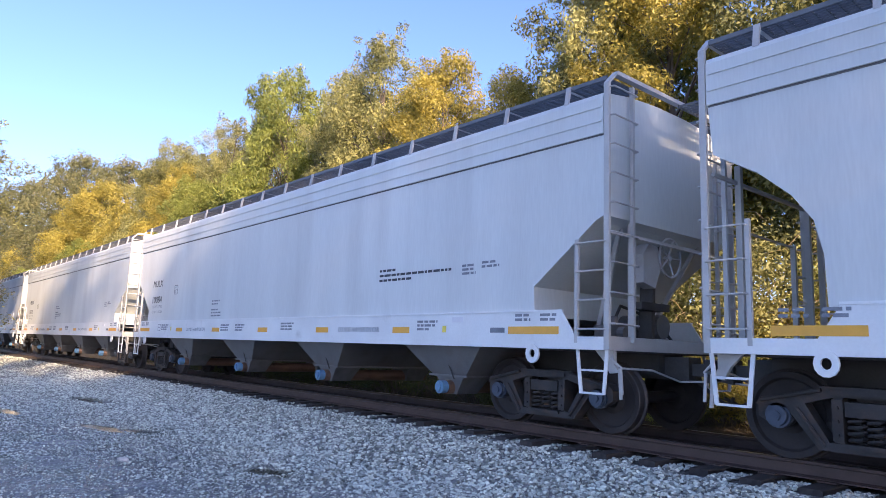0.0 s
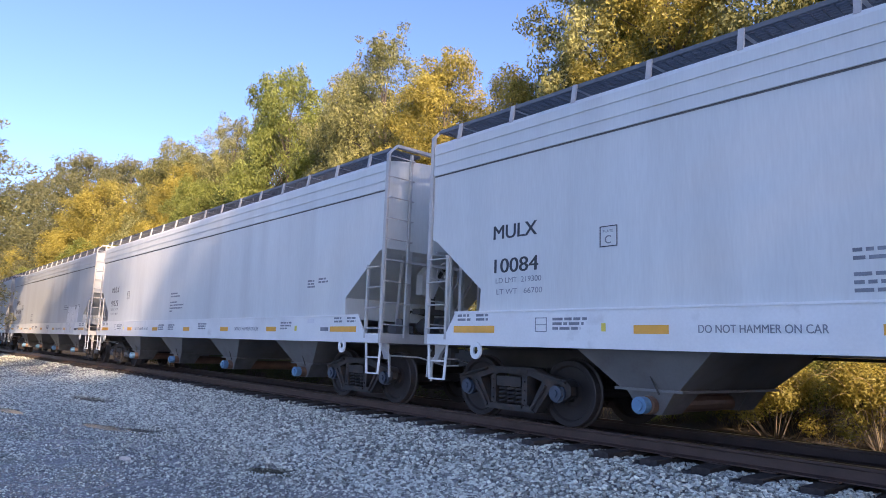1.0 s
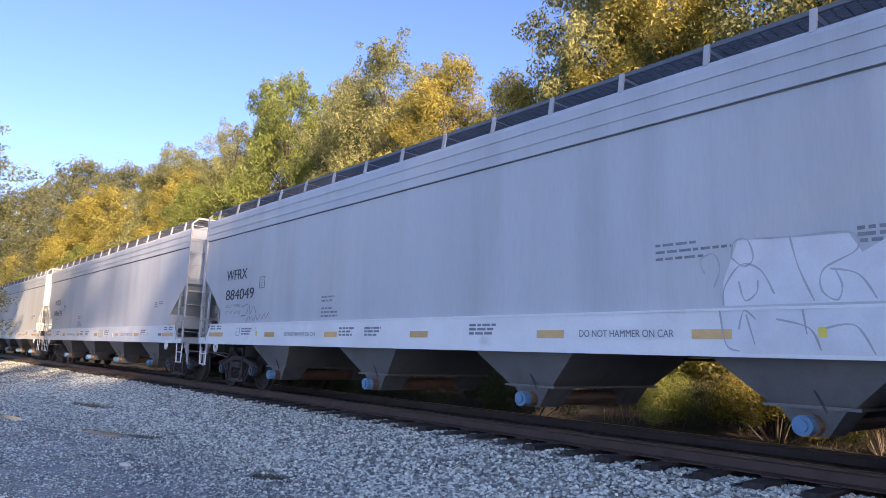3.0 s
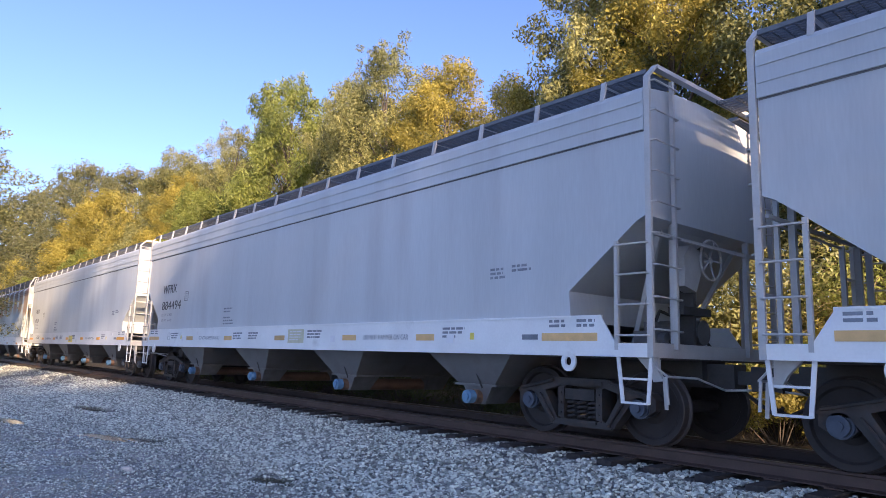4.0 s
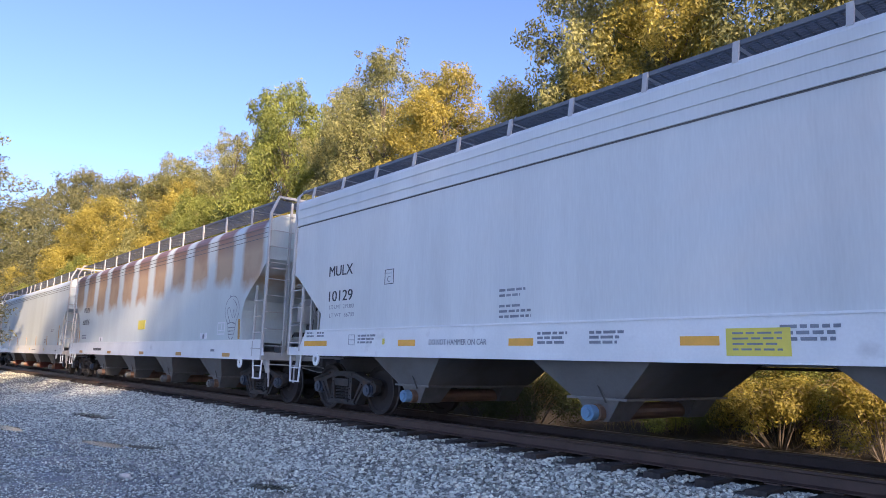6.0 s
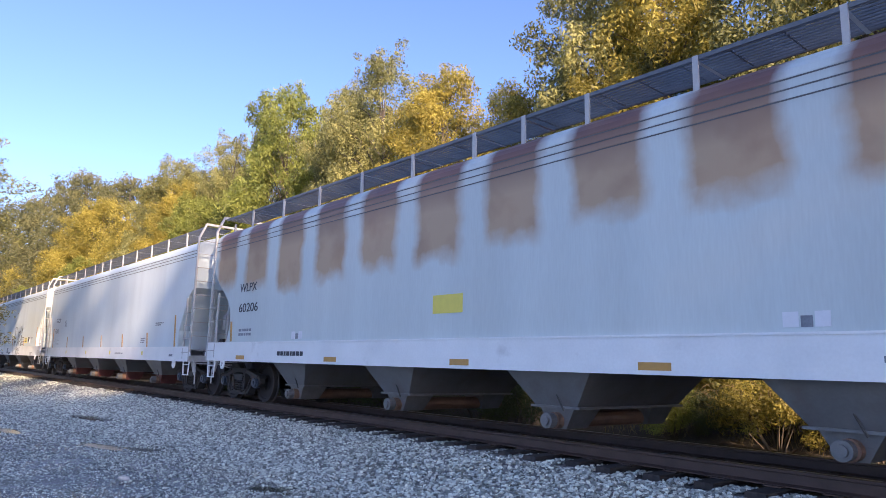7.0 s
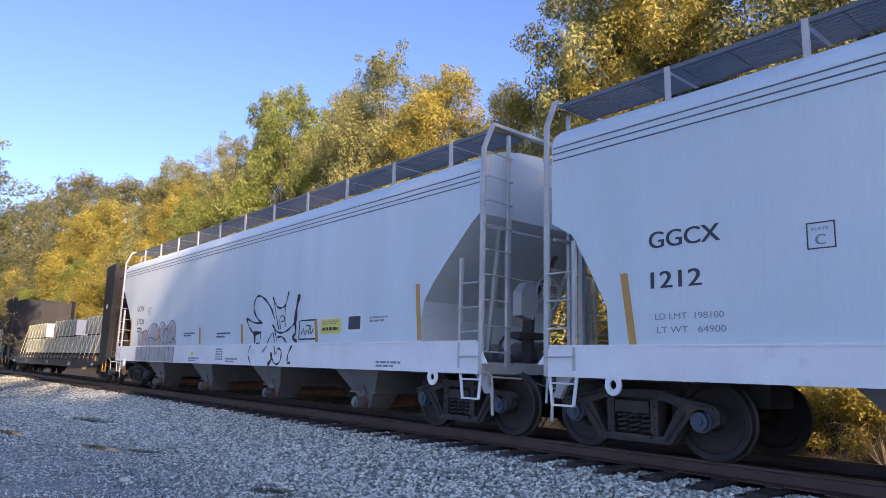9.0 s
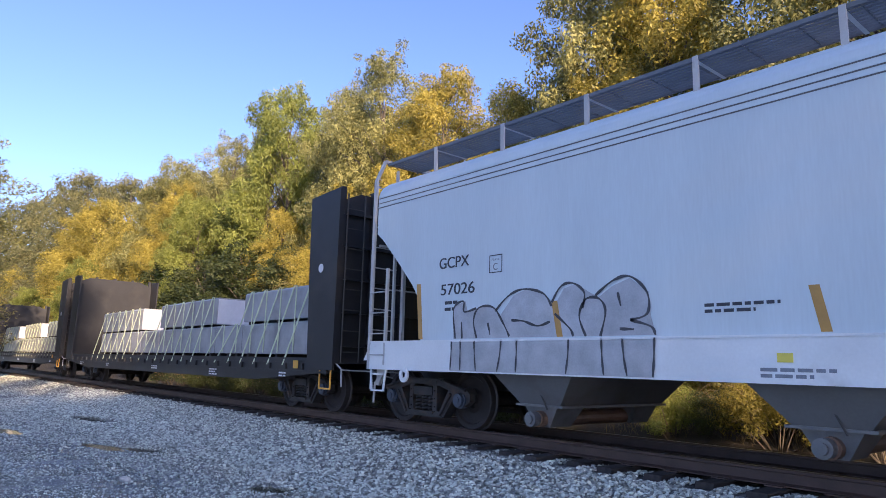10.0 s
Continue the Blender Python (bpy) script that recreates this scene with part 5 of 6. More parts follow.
for key in "JK":
    tagged(CARS[key], "black bulkhead flat car loaded with strapped grey bundles", "railcar", "cars of the freight train")


# ---- track and ground ----
def ground_height(x, y):
    """The lane, the ballast bed with its shoulders, the cutting's bank beyond."""
    prof = ((-400, -0.6), (-30, -0.58), (3.6, -0.56), (5.2, -0.50), (6.8, -0.255), (10.1, -0.255), (11.4, -0.55), (13.5, -0.62), (18, 0.2), (30, 2.5), (60, 6.0), (400, 9.0))
    for (a, za), (b, zb) in zip(prof, prof[1:]):
        if y <= b:
            return za + (zb - za) * (y - a) / (b - a)
    return prof[-1][1]


def build_ground():
    xs = np.unique(np.concatenate((np.linspace(-600, -60, 28), np.linspace(-60, 20, 161), np.linspace(20, 300, 20))))
    ys = np.unique(np.concatenate((np.linspace(-400, -10, 20), np.linspace(-10, 20, 121), np.linspace(20, 400, 30))))
    bm = bmesh.new()
    grid = []
    for x in xs:
        row = []
        for y in ys:
            z = ground_height(x, y)
            if 0 < y < 14 and -60 < x < 20:
                z += 0.03 * noise.noise((x * 0.6, y * 0.6, 0)) + 0.012 * noise.noise((x * 3, y * 3, 4))
            elif y >= 14:
                z += 0.25 * noise.noise((x * 0.2, y * 0.2, 0))
            row.append(bm.verts.new((x, y, z)))
        grid.append(row)
    for a, b in zip(grid, grid[1:]):
        for i in range(len(ys) - 1):
            bm.faces.new((a[i], b[i], b[i + 1], a[i + 1]))
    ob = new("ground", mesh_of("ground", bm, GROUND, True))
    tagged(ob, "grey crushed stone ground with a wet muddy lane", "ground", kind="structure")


build_ground()


def rail_mesh():
    bm = bmesh.new()
    prism(bm, [(-0.07, -0.178), (0.07, -0.178), (0.07, -0.165), (0.012, -0.145), (0.010, -0.045), (0.036, -0.035), (0.037, -0.006), (0.028, 0.0),
               (-0.028, 0.0), (-0.037, -0.006), (-0.036, -0.035), (-0.010, -0.045), (-0.012, -0.145), (-0.07, -0.165)], -420, 160)
    me = mesh_of("rail", bm, RAIL_STEEL)
    me.materials.append(RAIL_TOP)
    for p in me.polygons:
        if p.center[2] > -0.001:
            p.material_index = 1
    return me


track = tagged(new("railway_track"), "rusty steel rails on dark wooden ties in ballast", "track", kind="structure")
rails = rail_mesh()
for s in (-1, 1):
    r = part("rail", rails, None, track)
    r.location = (0, TRACK_Y + s * 0.755, 0)


def build_ties():
    bm = bmesh.new()
    pts = [(-0.11, -0.34), (-0.11, -0.19), (-0.10, -0.18), (0.10, -0.18), (0.11, -0.19), (0.11, -0.34)]
    slab(bm, pts, -1.30, 1.30)
    tie = mesh_of("tie", bm, TIE_WOOD)
    r = random.Random(2)
    for k in range(110):
        t = part("tie", tie, None, track)
        t.matrix_local = pose(-58 + k * 0.6 + r.uniform(-0.05, 0.05), TRACK_Y + r.uniform(-0.07, 0.07), r.uniform(-0.012, 0.012), 0, 0, r.uniform(-1.5, 1.5))
    bm = bmesh.new()
    for k in range(450):
        x = -58.6 - k * 0.6
        box(bm, x - 0.11, x + 0.11, TRACK_Y - 1.3, TRACK_Y + 1.3, -0.34, -0.18)
    ob = part("tie", bm, TIE_WOOD, track)
    tagged(ob, kind="stuff")
    bm = bmesh.new()
    for k in range(110):
        for s in (-1, 1):
            x = -58 + k * 0.6
            box(bm, x - 0.09, x + 0.09, TRACK_Y + s * 0.755 - 0.16, TRACK_Y + s * 0.755 + 0.16, -0.182, -0.168)
    ob = part("tie_plate", bm, RAIL_STEEL, track)
    tagged(ob, kind="stuff")


build_ties()


# shallow puddles on the lane: x, y, half length, half width, turn
PUDDLES = [(-18.3, 4.55, 1.3, 0.26, 8), (-12.9, 3.45, 0.75, 0.22, 14), (-12.2, 3.85, 0.50, 0.20, 20), (-7.8, 4.0, 0.34, 0.17, 28), (-16.4, 2.55, 0.8, 0.18, 6)]


def in_puddle(x, y, grow=1.0):
    hit = np.zeros(len(x), bool)
    for px, py, a, b, turn in PUDDLES:
        c, s = math.cos(radians(turn)), math.sin(radians(turn))
        u, v = (x - px) * c + (y - py) * s, (y - py) * c - (x - px) * s
        hit |= (u / a) ** 2 + (v / b) ** 2 < grow
    return hit


def build_puddles():
    for k, (px, py, a, b, turn) in enumerate(PUDDLES):
        bm = bmesh.new()
        rings = []
        for f in (0.35, 0.7, 1.0, 1.12):
            ring = []
            for i in range(40):
                q = 2 * math.pi * i / 40
                e = f * (1 + 0.30 * noise.noise((math.cos(q) * 1.6 + k * 7, math.sin(q) * 1.6, f * 0.2)))
                ring.append(bm.verts.new((a * e * math.cos(q), b * e * math.sin(q), -0.03 if f > 1.05 else 0.0)))
            rings.append(ring)
        bm.faces.new(rings[0])
        for p, q in zip(rings, rings[1:]):
            quad_strip(bm, p, q)
        ob = new("puddle", mesh_of("puddle", bm, PUDDLE, True))
        z = max(ground_height(px + dx, py) + 0.03 * noise.noise(((px + dx) * 0.6, py * 0.6, 0)) for dx in (-a / 2, 0, a / 2)) + 0.008
        ob.matrix_basis = pose(px, py, z, 0, 0, turn)
        tagged(ob, "shallow murky puddle on the gravel lane", "puddle", "puddles on the lane")


build_puddles()


def build_stones():
    """Loose ballast stones, thick beside the rail and thin on the lane."""
    r = np.random.default_rng(5)
    phi = (1 + 5 ** 0.5) / 2
    ico = np.array([(-1, phi, 0), (1, phi, 0), (-1, -phi, 0), (1, -phi, 0), (0, -1, phi), (0, 1, phi), (0, -1, -phi), (0, 1, -phi), (phi, 0, -1), (phi, 0, 1), (-phi, 0, -1), (-phi, 0, 1)]) / 1.9
    tri = np.array([(0, 11, 5), (0, 5, 1), (0, 1, 7), (0, 7, 10), (0, 10, 11), (1, 5, 9), (5, 11, 4), (11, 10, 2), (10, 7, 6), (7, 1, 8), (3, 9, 4), (3, 4, 2), (3, 2, 6), (3, 6, 8),
                    (3, 8, 9), (4, 9, 5), (2, 4, 11), (6, 2, 10), (8, 6, 7), (9, 8, 1)])
    n = 84000
    d = r.random(n) ** 1.5
    x = -2.0 - d * 26
    x[:9000] = 10 - r.random(9000) ** 0.8 * 12
    y = r.uniform(2.2, 7.6, n)
    keep = (r.random(n) < np.clip((y - 2.4) / 2.2, 0.10, 1.0)) & ~((y > 6.98) & ((np.abs((x + 58) % 0.6 - 0.3) > 0.13) | (r.random(n) < 0.3)))
    keep &= ~in_puddle(x, y, 0.9)
    x, y = x[keep], y[keep]
    n = len(x)
    size = r.uniform(0.012, 0.029, n) * np.where(y < 4.2, 0.75, 1.0) * (1 + np.clip(-x - 12, 0, 14) * 0.03)
    z = np.array([ground_height(a, b) for a, b in zip(x, y)]) + size * 0.35 + 0.01
    z += np.where(y > 7.0, 0.01, 0)
    sx, sy, sz = r.uniform(0.8, 1.5, n), r.uniform(0.7, 1.2, n), r.uniform(0.5, 0.9, n)
    a = r.uniform(0, 2 * math.pi, n)
    tilt = r.uniform(-0.6, 0.6, n)
    base = ico[None] * r.uniform(0.75, 1.25, (n, 12, 1)) * size[:, None, None]
    base = base * np.stack((sx, sy, sz), 1)[:, None]
    bx, by, bz = base[..., 0], base[..., 1], base[..., 2]
    ct, st = np.cos(tilt)[:, None], np.sin(tilt)[:, None]
    bx, bz = bx * ct - bz * st, bx * st + bz * ct
    ca, sa = np.cos(a)[:, None], np.sin(a)[:, None]
    co = np.stack((bx * ca - by * sa + x[:, None], bx * sa + by * ca + y[:, None], bz + z[:, None]), 2).reshape(-1, 3)
    faces = (tri[None] + (np.arange(n) * 12)[:, None, None]).reshape(-1, 3)
    me = bpy.data.meshes.new("ballast_stones")
    me.from_pydata(co.tolist(), [], faces.tolist())
    me.materials.append(STONE)
    tagged(new("ballast_stones", me), "loose angular grey ballast stones beside the rail", "gravel", kind="stuff")
    # fine chippings on the lane, in drifts, and the far stretch of the bed
    n = 120000
    x, y = -1.5 - r.random(n) ** 1.6 * 24, r.uniform(0.6, 5.2, n)
    x[:10000] = 10 - r.random(10000) ** 0.7 * 11.5
    x[90000:], y[90000:] = -24 - r.random(30000) ** 1.3 * 50, r.uniform(3.0, 7.3, 30000)
    drift = np.array([noise.noise((a * 0.7, b * 0.9, 7)) + 0.5 * noise.noise((a * 2.1, b * 2.4, 3)) for a, b in zip(x, y)])
    keep = (drift > r.uniform(-0.75, 0.45, n)) & (r.random(n) < np.clip((y - 0.5) / 1.3, 0.03, 1)) & ~in_puddle(x, y, 0.9)
    x, y = x[keep], y[keep]
    n = len(x)
    size = r.uniform(0.006, 0.017, n) * (1 + np.clip(-x - 8, 0, 60) * 0.055)
    z = np.array([ground_height(a, b) + 0.03 * noise.noise((a * 0.6, b * 0.6, 0)) + 0.012 * noise.noise((a * 3, b * 3, 4)) for a, b in zip(x, y)]) + size * 0.25
    octa = np.array([(1, 0, 0), (0, 1, 0), (-1, 0, 0), (0, -1, 0), (0, 0, 0.7), (0, 0, -0.7)])
    a = r.uniform(0, 2 * math.pi, n)
    base = octa[None] * r.uniform(0.7, 1.35, (n, 6, 1)) * size[:, None, None]
    ca, sa = np.cos(a)[:, None], np.sin(a)[:, None]
    co = np.stack((base[..., 0] * ca - base[..., 1] * sa + x[:, None], base[..., 0] * sa + base[..., 1] * ca + y[:, None], base[..., 2] + z[:, None]), 2).reshape(-1, 3)
    tri = np.array([(0, 1, 4), (1, 2, 4), (2, 3, 4), (3, 0, 4), (1, 0, 5), (2, 1, 5), (3, 2, 5), (0, 3, 5)])
    me = bpy.data.meshes.new("stone_chippings")
    me.from_pydata(co.tolist(), [], (tri[None] + (np.arange(n) * 6)[:, None, None]).reshape(-1, 3).tolist())
    me.materials.append(STONE)
    tagged(new("stone_chippings", me), "fine grey stone chippings scattered on the muddy lane", "gravel", kind="stuff")


build_stones()


def build_boulder():
    bm = bmesh.new()
    bmesh.ops.create_icosphere(bm, subdivisions=3, radius=1.0)
    for v in bm.verts:
        k = 1 + 0.22 * noise.noise(v.co * 1.3) + 0.06 * noise.noise(v.co * 4)
        v.co = Vector((v.co.x * 0.075 * k, v.co.y * 0.05 * k, v.co.z * 0.04 * k))
    ob = new("stone", mesh_of("stone", bm, PALE_STONE, True))
    ob.matrix_basis = pose(-9.4, 2.8, ground_height(-9.4, 2.8) + 0.028, 4, 8, 70)
    tagged(ob, "single pale fist-sized stone lying on the lane", "stone")


build_boulder()


# ---- trees ----
def leaf_cloud(centres, radii, count, size, r, flat=0.85):
    """Small leaves spread over the outside of many clumps; returns the corners of triangles."""
    k = r.choice(len(centres), count, p=radii ** 2 / (radii ** 2).sum())
    v = r.normal(size=(count, 3))
    v /= np.linalg.norm(v, axis=1)[:, None]
    rad = radii[k] * np.clip(r.normal(0.80, 0.20, count), 0.15, 1.2)
    p = centres[k] + v * rad[:, None] * np.array((1, 1, flat))
    nrm = v * 0.8 + r.normal(size=(count, 3)) * 0.5 + np.array((0, 0, 0.4))
    nrm /= np.linalg.norm(nrm, axis=1)[:, None]
    u = np.cross(nrm, r.normal(size=(count, 3)))
    u /= np.linalg.norm(u, axis=1)[:, None]
    w = np.cross(nrm, u)
    s = size * r.uniform(0.5, 1.2, count)[:, None]
    return np.stack((p - u * s, p + w * s * 0.8, p + u * s), 1).reshape(-1, 3)


def cloud_mesh(name, pts, mat, corners=3):
    n = len(pts) // corners
    me = bpy.data.meshes.new(name)
    me.vertices.add(n * corners)
    me.vertices.foreach_set("co", pts.ravel())
    me.loops.add(n * corners)
    me.loops.foreach_set("vertex_index", np.arange(n * corners))
    me.polygons.add(n)
    me.polygons.foreach_set("loop_start", np.arange(n) * corners)
    me.update()
    me.validate()
    me.materials.append(mat)
    return me


def make_tree(seed, height, spread, leaves, leaf_size, mat, low=0.14, label="", lobes=34, ragged=1.0):
    """Tapered trunk, a limb to each bough, and boughs made of leafy clumps round an egg-shaped crown."""
    r = np.random.default_rng(seed)
    tree = new("tree")
    bm = bmesh.new()
    lean = r.uniform(-0.04, 0.04, 2) * height
    stem = [Vector((lean[0] * t ** 2, lean[1] * t ** 2, height * 0.82 * t)) for t in (0, 0.25, 0.5, 0.75, 1.0)]
    rad0 = height * 0.016 + 0.04
    for i in range(4):
        rod(bm, stem[i] - Vector((0, 0, 0.3 if i == 0 else 0)), stem[i + 1], rad0 * (1 - i * 0.22), 8, rad0 * (1 - (i + 1) * 0.22))
    centres, radii = [], []
    mid, half = height * (1 + low) / 2, height * (1 - low) / 2
    for i in range(lobes):
        q = 1 - 2 * (i + 0.5) / lobes
        a = i * 2.4 + r.uniform(-0.5, 0.5)
        reach = spread * math.sqrt(1 - q * q) * (1 - 0.22 * q) * r.uniform(0.50, 0.84)
        tip = Vector((lean[0] + reach * math.cos(a), lean[1] + reach * math.sin(a), mid + half * q * r.uniform(0.78, 0.90)))
        f = min(0.95, max(0.08, tip.z / height - 0.14))
        foot = Vector((lean[0] * (f / 0.82) ** 2, lean[1] * (f / 0.82) ** 2, height * min(f, 0.80)))
        bend = foot.lerp(tip, 0.55) + Vector((0, 0, 0.03 * height))
        rod(bm, foot, bend, rad0 * 0.36 * (1.1 - f), 5, rad0 * 0.24 * (1.1 - f))
        rod(bm, bend, tip, rad0 * 0.24 * (1.1 - f), 5, 0.012)
        size = spread * r.uniform(0.22, 0.38) * (1.1 - 0.25 * q)
        centres.append(tip)
        radii.append(size * 0.8)
        for k in range(9):
            o = Vector(r.normal(size=3)).normalized() * size * r.uniform(0.55, 1.0) * ragged
            o.z = o.z * 0.8 + size * 0.12
            centres.append(tip + o)
            radii.append(size * r.uniform(0.22, 0.45))
    part("trunk", bm, BARK, tree)
    pts = leaf_cloud(np.array(centres), np.array(radii), leaves, leaf_size, r)
    part("crown", cloud_mesh("crown", pts, mat), None, tree)
    return tagged(tree, label, "tree")


# each kind: seed, height, crown radius, leaves, leaf size, material, foot of the crown, label
SORTS = [
    (1, 14, 4.0, 80000, 0.09, LEAF_OLIVE, 0.14, "tall leafy tree turning olive and yellow in low sun"),
    (2, 15, 4.0, 80000, 0.09, LEAF_GOLD, 0.14, "tall tree with golden autumn leaves"),
    (3, 13, 4.0, 70000, 0.09, LEAF_GREEN, 0.14, "leafy yellow-green tree beside the track"),
    (4, 16, 4.0, 56000, 0.09, LEAF_OLIVE, 0.18, "tall olive-leaved tree with an open crown"),
    (5, 12, 4.0, 60000, 0.085, LEAF_GOLD, 0.10, "broad tree with golden autumn leaves"),
    (6, 14, 4.0, 20000, 0.17, LEAF_SHADED, 0.10, "dense dark green broadleaf tree with shade in its leaf colour"),
    (7, 14, 4.0, 30000, 0.115, LEAF_FAR, 0.06, "distant grey-green tree of the wood"),
    (8, 14, 4.0, 30000, 0.115, LEAF_GOLD, 0.06, "distant golden tree of the wood"),
]
KINDS = [make_tree(a, b, c, d, e, f, g, h, ragged=1.25 if a == 4 else 1.0) for a, b, c, d, e, f, g, h in SORTS]
used = set()


def plant(kind, x, y, top, reach, turn):
    """One of the trees, scaled so that its top is at the given height and its crown has the given radius."""
    src = KINDS[kind]
    z = ground_height(x, y)
    ob = src if kind not in used else copy_thing(src, Matrix.Identity(4))
    used.add(kind)
    wide = reach / SORTS[kind][2]
    ob.matrix_basis = pose(x, y, z, 0, 0, turn) @ Matrix.Diagonal((wide, wide, (top - z) / SORTS[kind][1], 1))
    if ob.get("group") is None:
        tagged(ob, group="trees along the track")


# the edge of the wood beyond the track: kind, x, y, top, crown radius
ROW = [
    (0, -13.9, 20.0, 17.2, 3.7), (1, -11.0, 19.0, 15.5, 3.6), (2, -13.0, 22.5, 15.0, 4.0), (0, -6.0, 20.0, 17.5, 4.2), (2, -1.5, 20.5, 16.0, 4.2), (4, 3.0, 21.0, 15.5, 4.5),
    (4, -19.8, 20.5, 13.8, 3.4), (1, -23.6, 20.0, 15.3, 3.4), (3, -28.0, 20.0, 17.8, 3.8), (0, -31.8, 20.3, 17.3, 3.0), (4, -27.5, 17.2, 9.8, 2.4), (6, -34.8, 22.0, 17.6, 2.8),
    (2, -38.9, 20.0, 19.3, 4.1), (0, -43.2, 20.3, 17.9, 3.2), (4, -35.0, 17.4, 10.0, 2.5), (3, -49.4, 20.0, 18.8, 3.6), (2, -45.5, 17.0, 12.6, 3.2), (1, -53.5, 18.5, 15.2, 3.6),
    (0, -59.0, 20.0, 18.9, 4.6), (2, -52.0, 22.0, 16.5, 4.0), (4, -62.0, 17.0, 12.5, 4.0), (7, -68.5, 20.0, 18.6, 5.0), (1, -77.5, 18.3, 17.9, 5.2), (7, -84.0, 18.0, 16.6, 4.6), (2, -70.0, 16.2, 10.5, 3.6),
    (6, -95.0, 26.0, 26.4, 6.0), (6, -107.0, 26.0, 28.0, 6.5), (6, -120.0, 26.0, 32.3, 8.0), (6, -139.0, 26.0, 33.6, 9.0), (6, -160.0, 26.0, 35.0, 10.0), (6, -186.0, 26.0, 37.0, 11.0), (6, -215.0, 25.0, 38.0, 12.0),
    (6, -100.0, 18.0, 17.5, 5.5), (7, -112.0, 16.5, 13.5, 4.0), (6, -126.0, 18.0, 19.0, 6.0), (6, -150.0, 17.0, 19.0, 6.5), (2, -95.0, 15.6, 9.5, 3.5), (6, -178.0, 18.0, 22.0, 8.0),
    (6, -19.0, 25.5, 15.5, 4.0), (6, -24.5, 26.0, 16.2, 4.0), (6, -30.0, 26.0, 17.6, 4.2), (6, -38.0, 26.5, 20.0, 4.5), (6, -45.5, 26.0, 20.0, 4.5), (6, -52.0, 26.5, 22.0, 4.8), (6, -60.0, 26.5, 21.2, 4.8), (6, -68.0, 27.0, 21.8, 5.0),
    (6, -77.0, 27.0, 22.4, 5.5), (6, -86.0, 27.0, 22.6, 5.5), (5, -9.0, 26.0, 15.0, 5.0),
    # low dark trees stand in for the wood's shade; from x = 9 unseen, blocking skylight
    (5, -30.0, 15.8, 6.6, 2.6), (5, -35.5, 15.7, 7.4, 3.0), (5, -41.0, 15.8, 7.2, 3.0), (5, -47.0, 15.8, 7.8, 3.2), (6, 9.0, 20.0, 16.0, 5.0), (5, 17.0, 20.5, 17.0, 5.5), (6, 26.0, 20.0, 17.0, 6.0), (5, 36.0, 20.5, 18.0, 6.0), (6, 47.0, 20.5, 18.0, 6.5), (5, 60.0, 20.5, 19.0, 7.0), (6, 75.0, 20.5, 20.0, 8.0),
]
r_turn = random.Random(8)
for kind, x, y, top, reach in ROW:
    plant(kind, x, y, top, reach, r_turn.uniform(0, 360))
# trees on the camera's side: an unseen stand far behind it, added so that its shadow covers the near stretch, and some
# along the lane ahead, most out of view
SHADE = [(3, -38.0, 0.9, 13.4, 4.4), (6, -42.5, 1.6, 7.3, 4.4), (5, 38.0, -6.2, 27.0, 3.5), (5, 34.0, -9.0, 21.0, 3.2), (3, 46.0, -18.5, 36.0, 5.0), (5, 40.0, -10.3, 26.0, 6.4), (6, 44.0, -13.5, 27.5, 6.4), (5, 39.0, -18.0, 27.8, 6.4), (5, 52.0, -15.5, 31.0, 6.4), (5, 54.0, -21.0, 30.0, 6.4), (6, 41.0, -24.0, 31.0, 6.4), (5, 64.0, -22.0, 31.0, 6.4),
         (6, -40.0, -1.5, 12.0, 4.0), (6, -54.0, 3.0, 12.0, 3.6), (5, -70.0, 2.4, 14.0, 4.2), (6, -30.0, -4.5, 10.0, 3.6), (5, -88.0, 2.0, 15.0, 4.2)]
for kind, x, y, top, reach in SHADE:
    plant(kind, x, y, top, reach, r_turn.uniform(0, 360))


def make_shrub(seed, height, spread, leaves, mat, label):
    r = np.random.default_rng(seed)
    shrub = new("shrub")
    bm = bmesh.new()
    centres, radii = [], []
    for i in range(14):
        a, f = r.uniform(0, 2 * math.pi), r.uniform(0.25, 1.0)
        tip = Vector((spread * r.uniform(0.1, 0.9) * math.cos(a), spread * r.uniform(0.1, 0.9) * math.sin(a), height * f * 0.85))
        rod(bm, (tip[0] * 0.15, tip[1] * 0.15, -0.1), tip, 0.025, 5, 0.006)
        centres.append(tip)
        radii.append(height * r.uniform(0.16, 0.3))
    part("stem", bm, BARK, shrub)
    bm = bmesh.new()
    for i in range(60):
        a, b = r.uniform(0, 2 * math.pi), r.uniform(-0.6, 0.6)
        p, step = Vector((spread * r.uniform(0, 0.7) * math.cos(a), spread * r.uniform(0, 0.7) * math.sin(a), height * r.uniform(0.1, 0.75))), Vector((math.cos(a + b), math.sin(a + b), 1.1))
        for k in range(5):
            q = p + step * height * 0.075
            rod(bm, p, q, 0.007 - k * 0.001, 4, 0.006 - k * 0.001)
            p, step = q, step + Vector((0, 0, -0.45))
    tagged(part("cane", bm, CANE, shrub, "dry arching canes"), kind="stuff")
    pts = leaf_cloud(np.array(centres), np.array(radii), leaves, 0.045, r)
    part("crown", cloud_mesh("crown", pts, mat), None, shrub)
    tagged(shrub, label, "shrub", "shrubs along the track")
    return shrub


SHRUBS = [make_shrub(11, 2.6, 1.6, 15000, LEAF_GREEN, "yellow-green shrub beside the ballast"), make_shrub(12, 3.4, 1.9, 15000, LEAF_OLIVE, "tall olive shrub at the edge of the wood"),
          make_shrub(13, 2.0, 1.5, 15000, LEAF_GOLD, "low golden shrub in the sun"),
          make_shrub(14, 2.4, 1.7, 16000, LEAF_SHADED, "dark green bush behind the track, its leaves darkened for shade")]
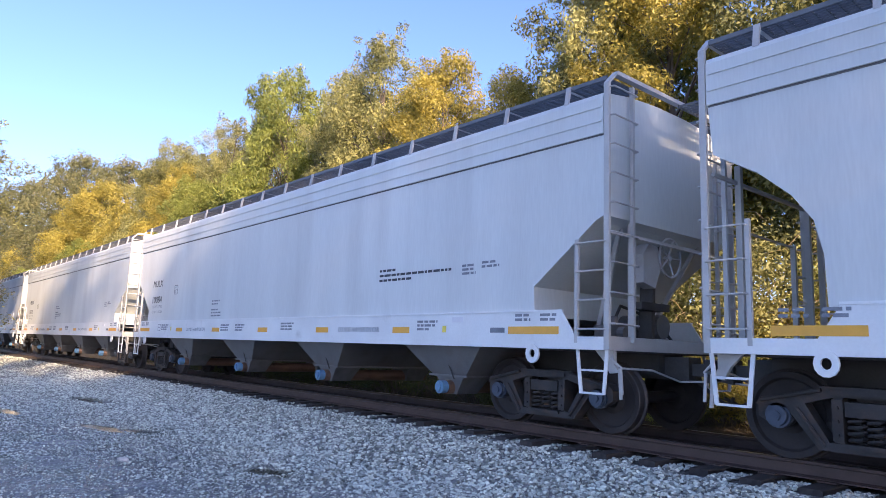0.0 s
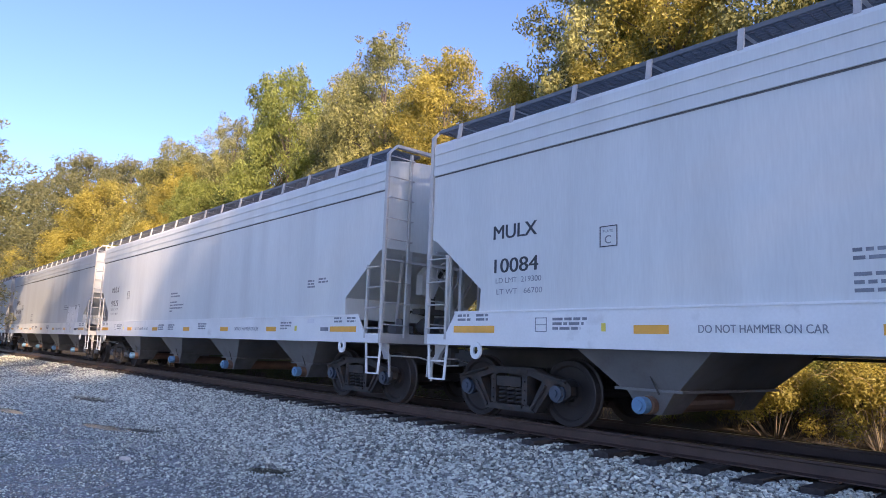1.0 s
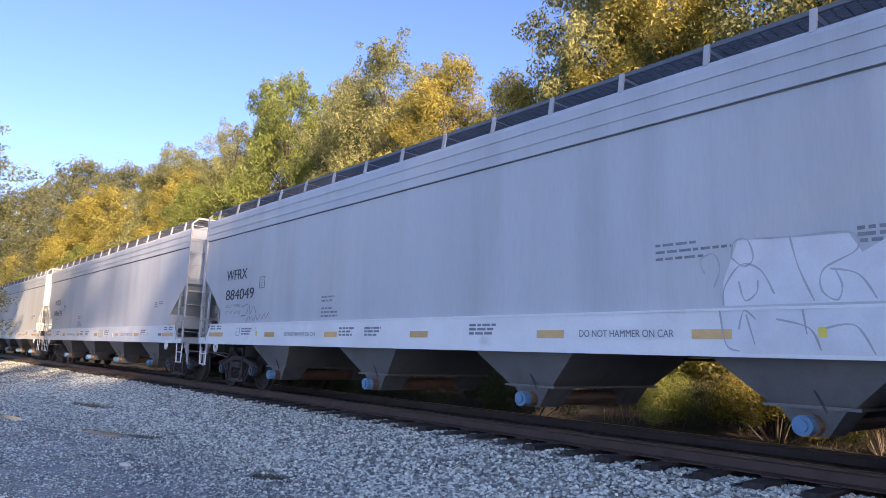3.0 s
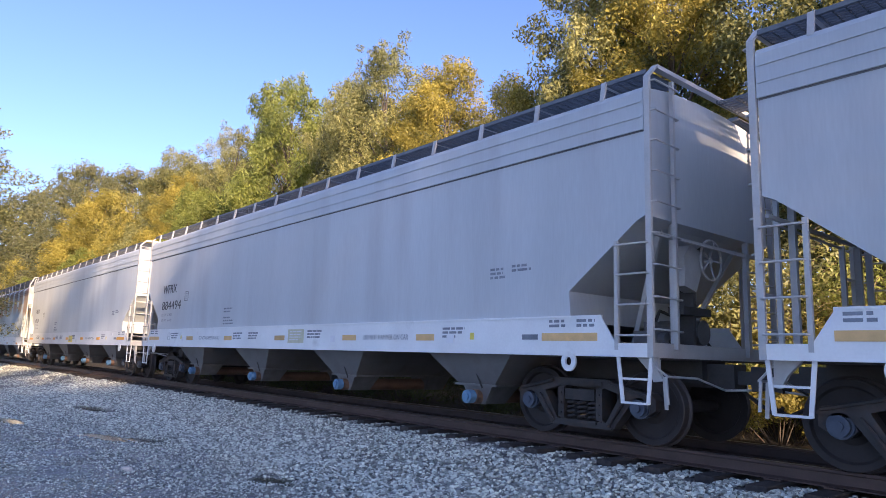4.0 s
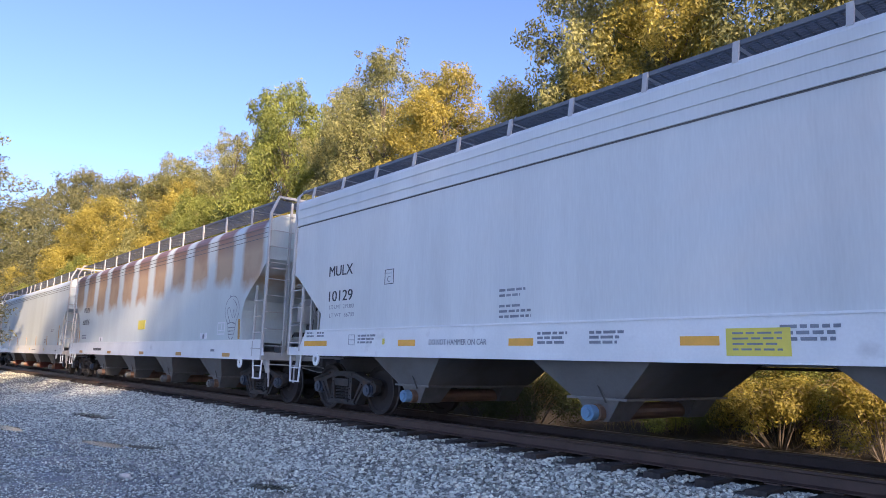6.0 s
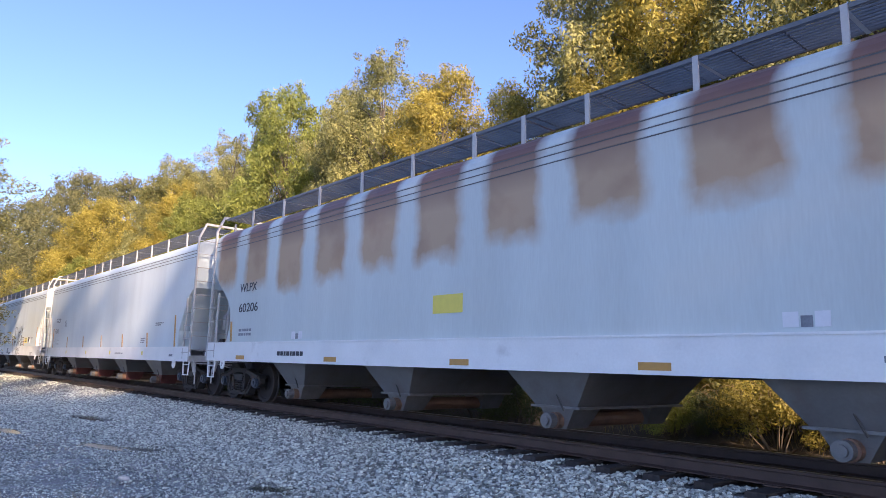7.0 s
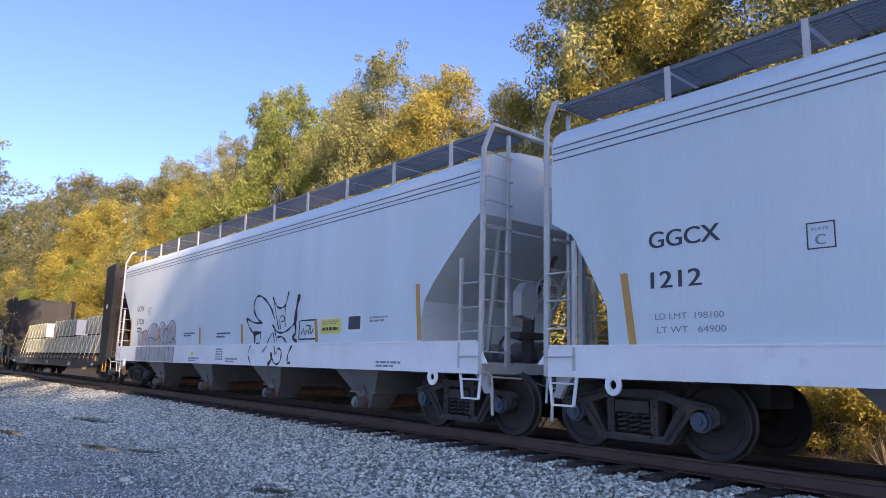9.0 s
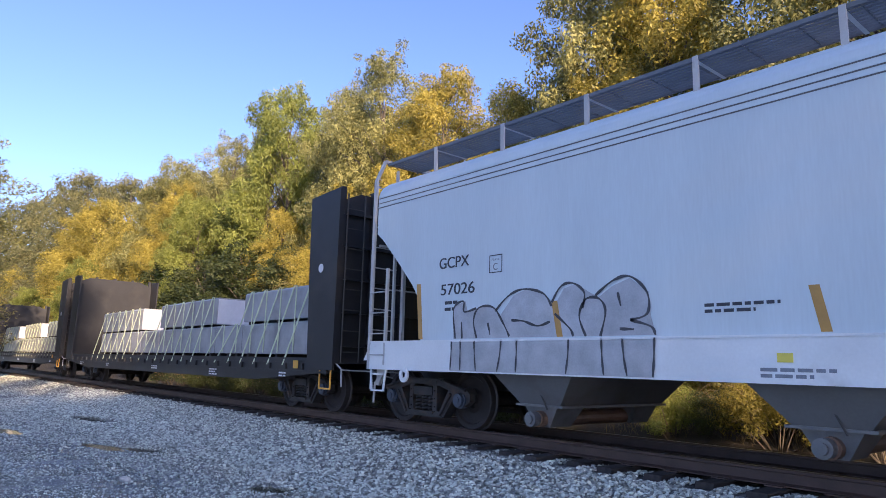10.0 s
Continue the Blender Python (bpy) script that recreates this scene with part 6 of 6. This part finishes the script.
r_sh = random.Random(21)
placed = []
# from k = 8 on, odd bushes are dark-leaved to stand in for shade
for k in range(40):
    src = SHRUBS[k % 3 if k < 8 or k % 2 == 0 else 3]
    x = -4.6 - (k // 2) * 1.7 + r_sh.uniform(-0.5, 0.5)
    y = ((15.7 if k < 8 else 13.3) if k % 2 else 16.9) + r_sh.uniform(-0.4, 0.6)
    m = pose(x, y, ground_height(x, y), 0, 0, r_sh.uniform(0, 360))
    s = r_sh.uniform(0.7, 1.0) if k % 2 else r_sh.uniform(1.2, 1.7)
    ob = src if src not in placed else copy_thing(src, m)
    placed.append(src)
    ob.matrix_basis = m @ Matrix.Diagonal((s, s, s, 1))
# sunlit brambles at the foot of the bank
for kind, x, y, s in ((0, -8.5, 14.1, 0.58), (2, -6.2, 14.1, 0.78), (2, -4.4, 14.3, 0.85), (3, -7.4, 14.6, 0.5)):
    m = pose(x, y, ground_height(x, y) - 0.03, 0, 0, r_sh.uniform(0, 360))
    copy_thing(SHRUBS[kind], m).matrix_basis = m @ Matrix.Diagonal((s, s, s, 1))


def build_grass():
    """Dry grass and weeds at the foot of the shrubs."""
    r = np.random.default_rng(31)
    n = 700
    x, y = r.uniform(-10.5, -3.2, n), 14.0 + np.abs(r.normal(0, 1.3, n))
    z = np.array([ground_height(a, b) for a, b in zip(x, y)])
    a, hgt, bend = r.uniform(0, 2 * math.pi, n), r.uniform(0.15, 0.6, n), r.uniform(0.1, 0.8, n)
    dx, dy = np.cos(a), np.sin(a)
    w = 0.004
    p0 = np.stack((x - dy * w, y + dx * w, z), 1)
    p1 = np.stack((x + dy * w, y - dx * w, z), 1)
    p2 = np.stack((x + dx * bend * 0.7 + dy * w, y + dy * bend * 0.7 - dx * w, z + hgt * 0.7), 1)
    p3 = np.stack((x + dx * bend, y + dy * bend, z + hgt), 1)
    me = cloud_mesh("grass", np.stack((p0, p1, p2, p3), 1).reshape(-1, 3), DRY_GRASS, 4)
    tagged(new("grass", me), "dry yellow grass and weeds along the track", "grass", kind="stuff")


build_grass()


# ---- motion ----
# metres that the train has gone, each half second, from its place at five seconds
TRAVEL = [-74.07, -67.20, -59.18, -51.64, -44.21, -36.86, -29.44, -22.09, -14.66, -7.82, -0.22, 7.29, 14.73, 22.21, 29.79, 37.62, 44.67, 52.86, 60.75, 67.99, 76.22]


def travelled(t):
    return float(np.interp(t, np.arange(21) / 2, TRAVEL))


def motions():
    for key, car in CARS.items():
        walk(car, [(t / 2, pose(LEADS[key] + travelled(t / 2), TRACK_Y, 0)) for t in range(21)])
        for ws in car.children:
            if ws.name.split(".")[0] == "wheelset":
                x, y, z = ws.location
                walk(ws, [(k / 30, pose(x, y, z, 0, math.degrees(travelled(k / 30) / WHEEL_R) % 360, 0)) for k in range(301)])


motions()
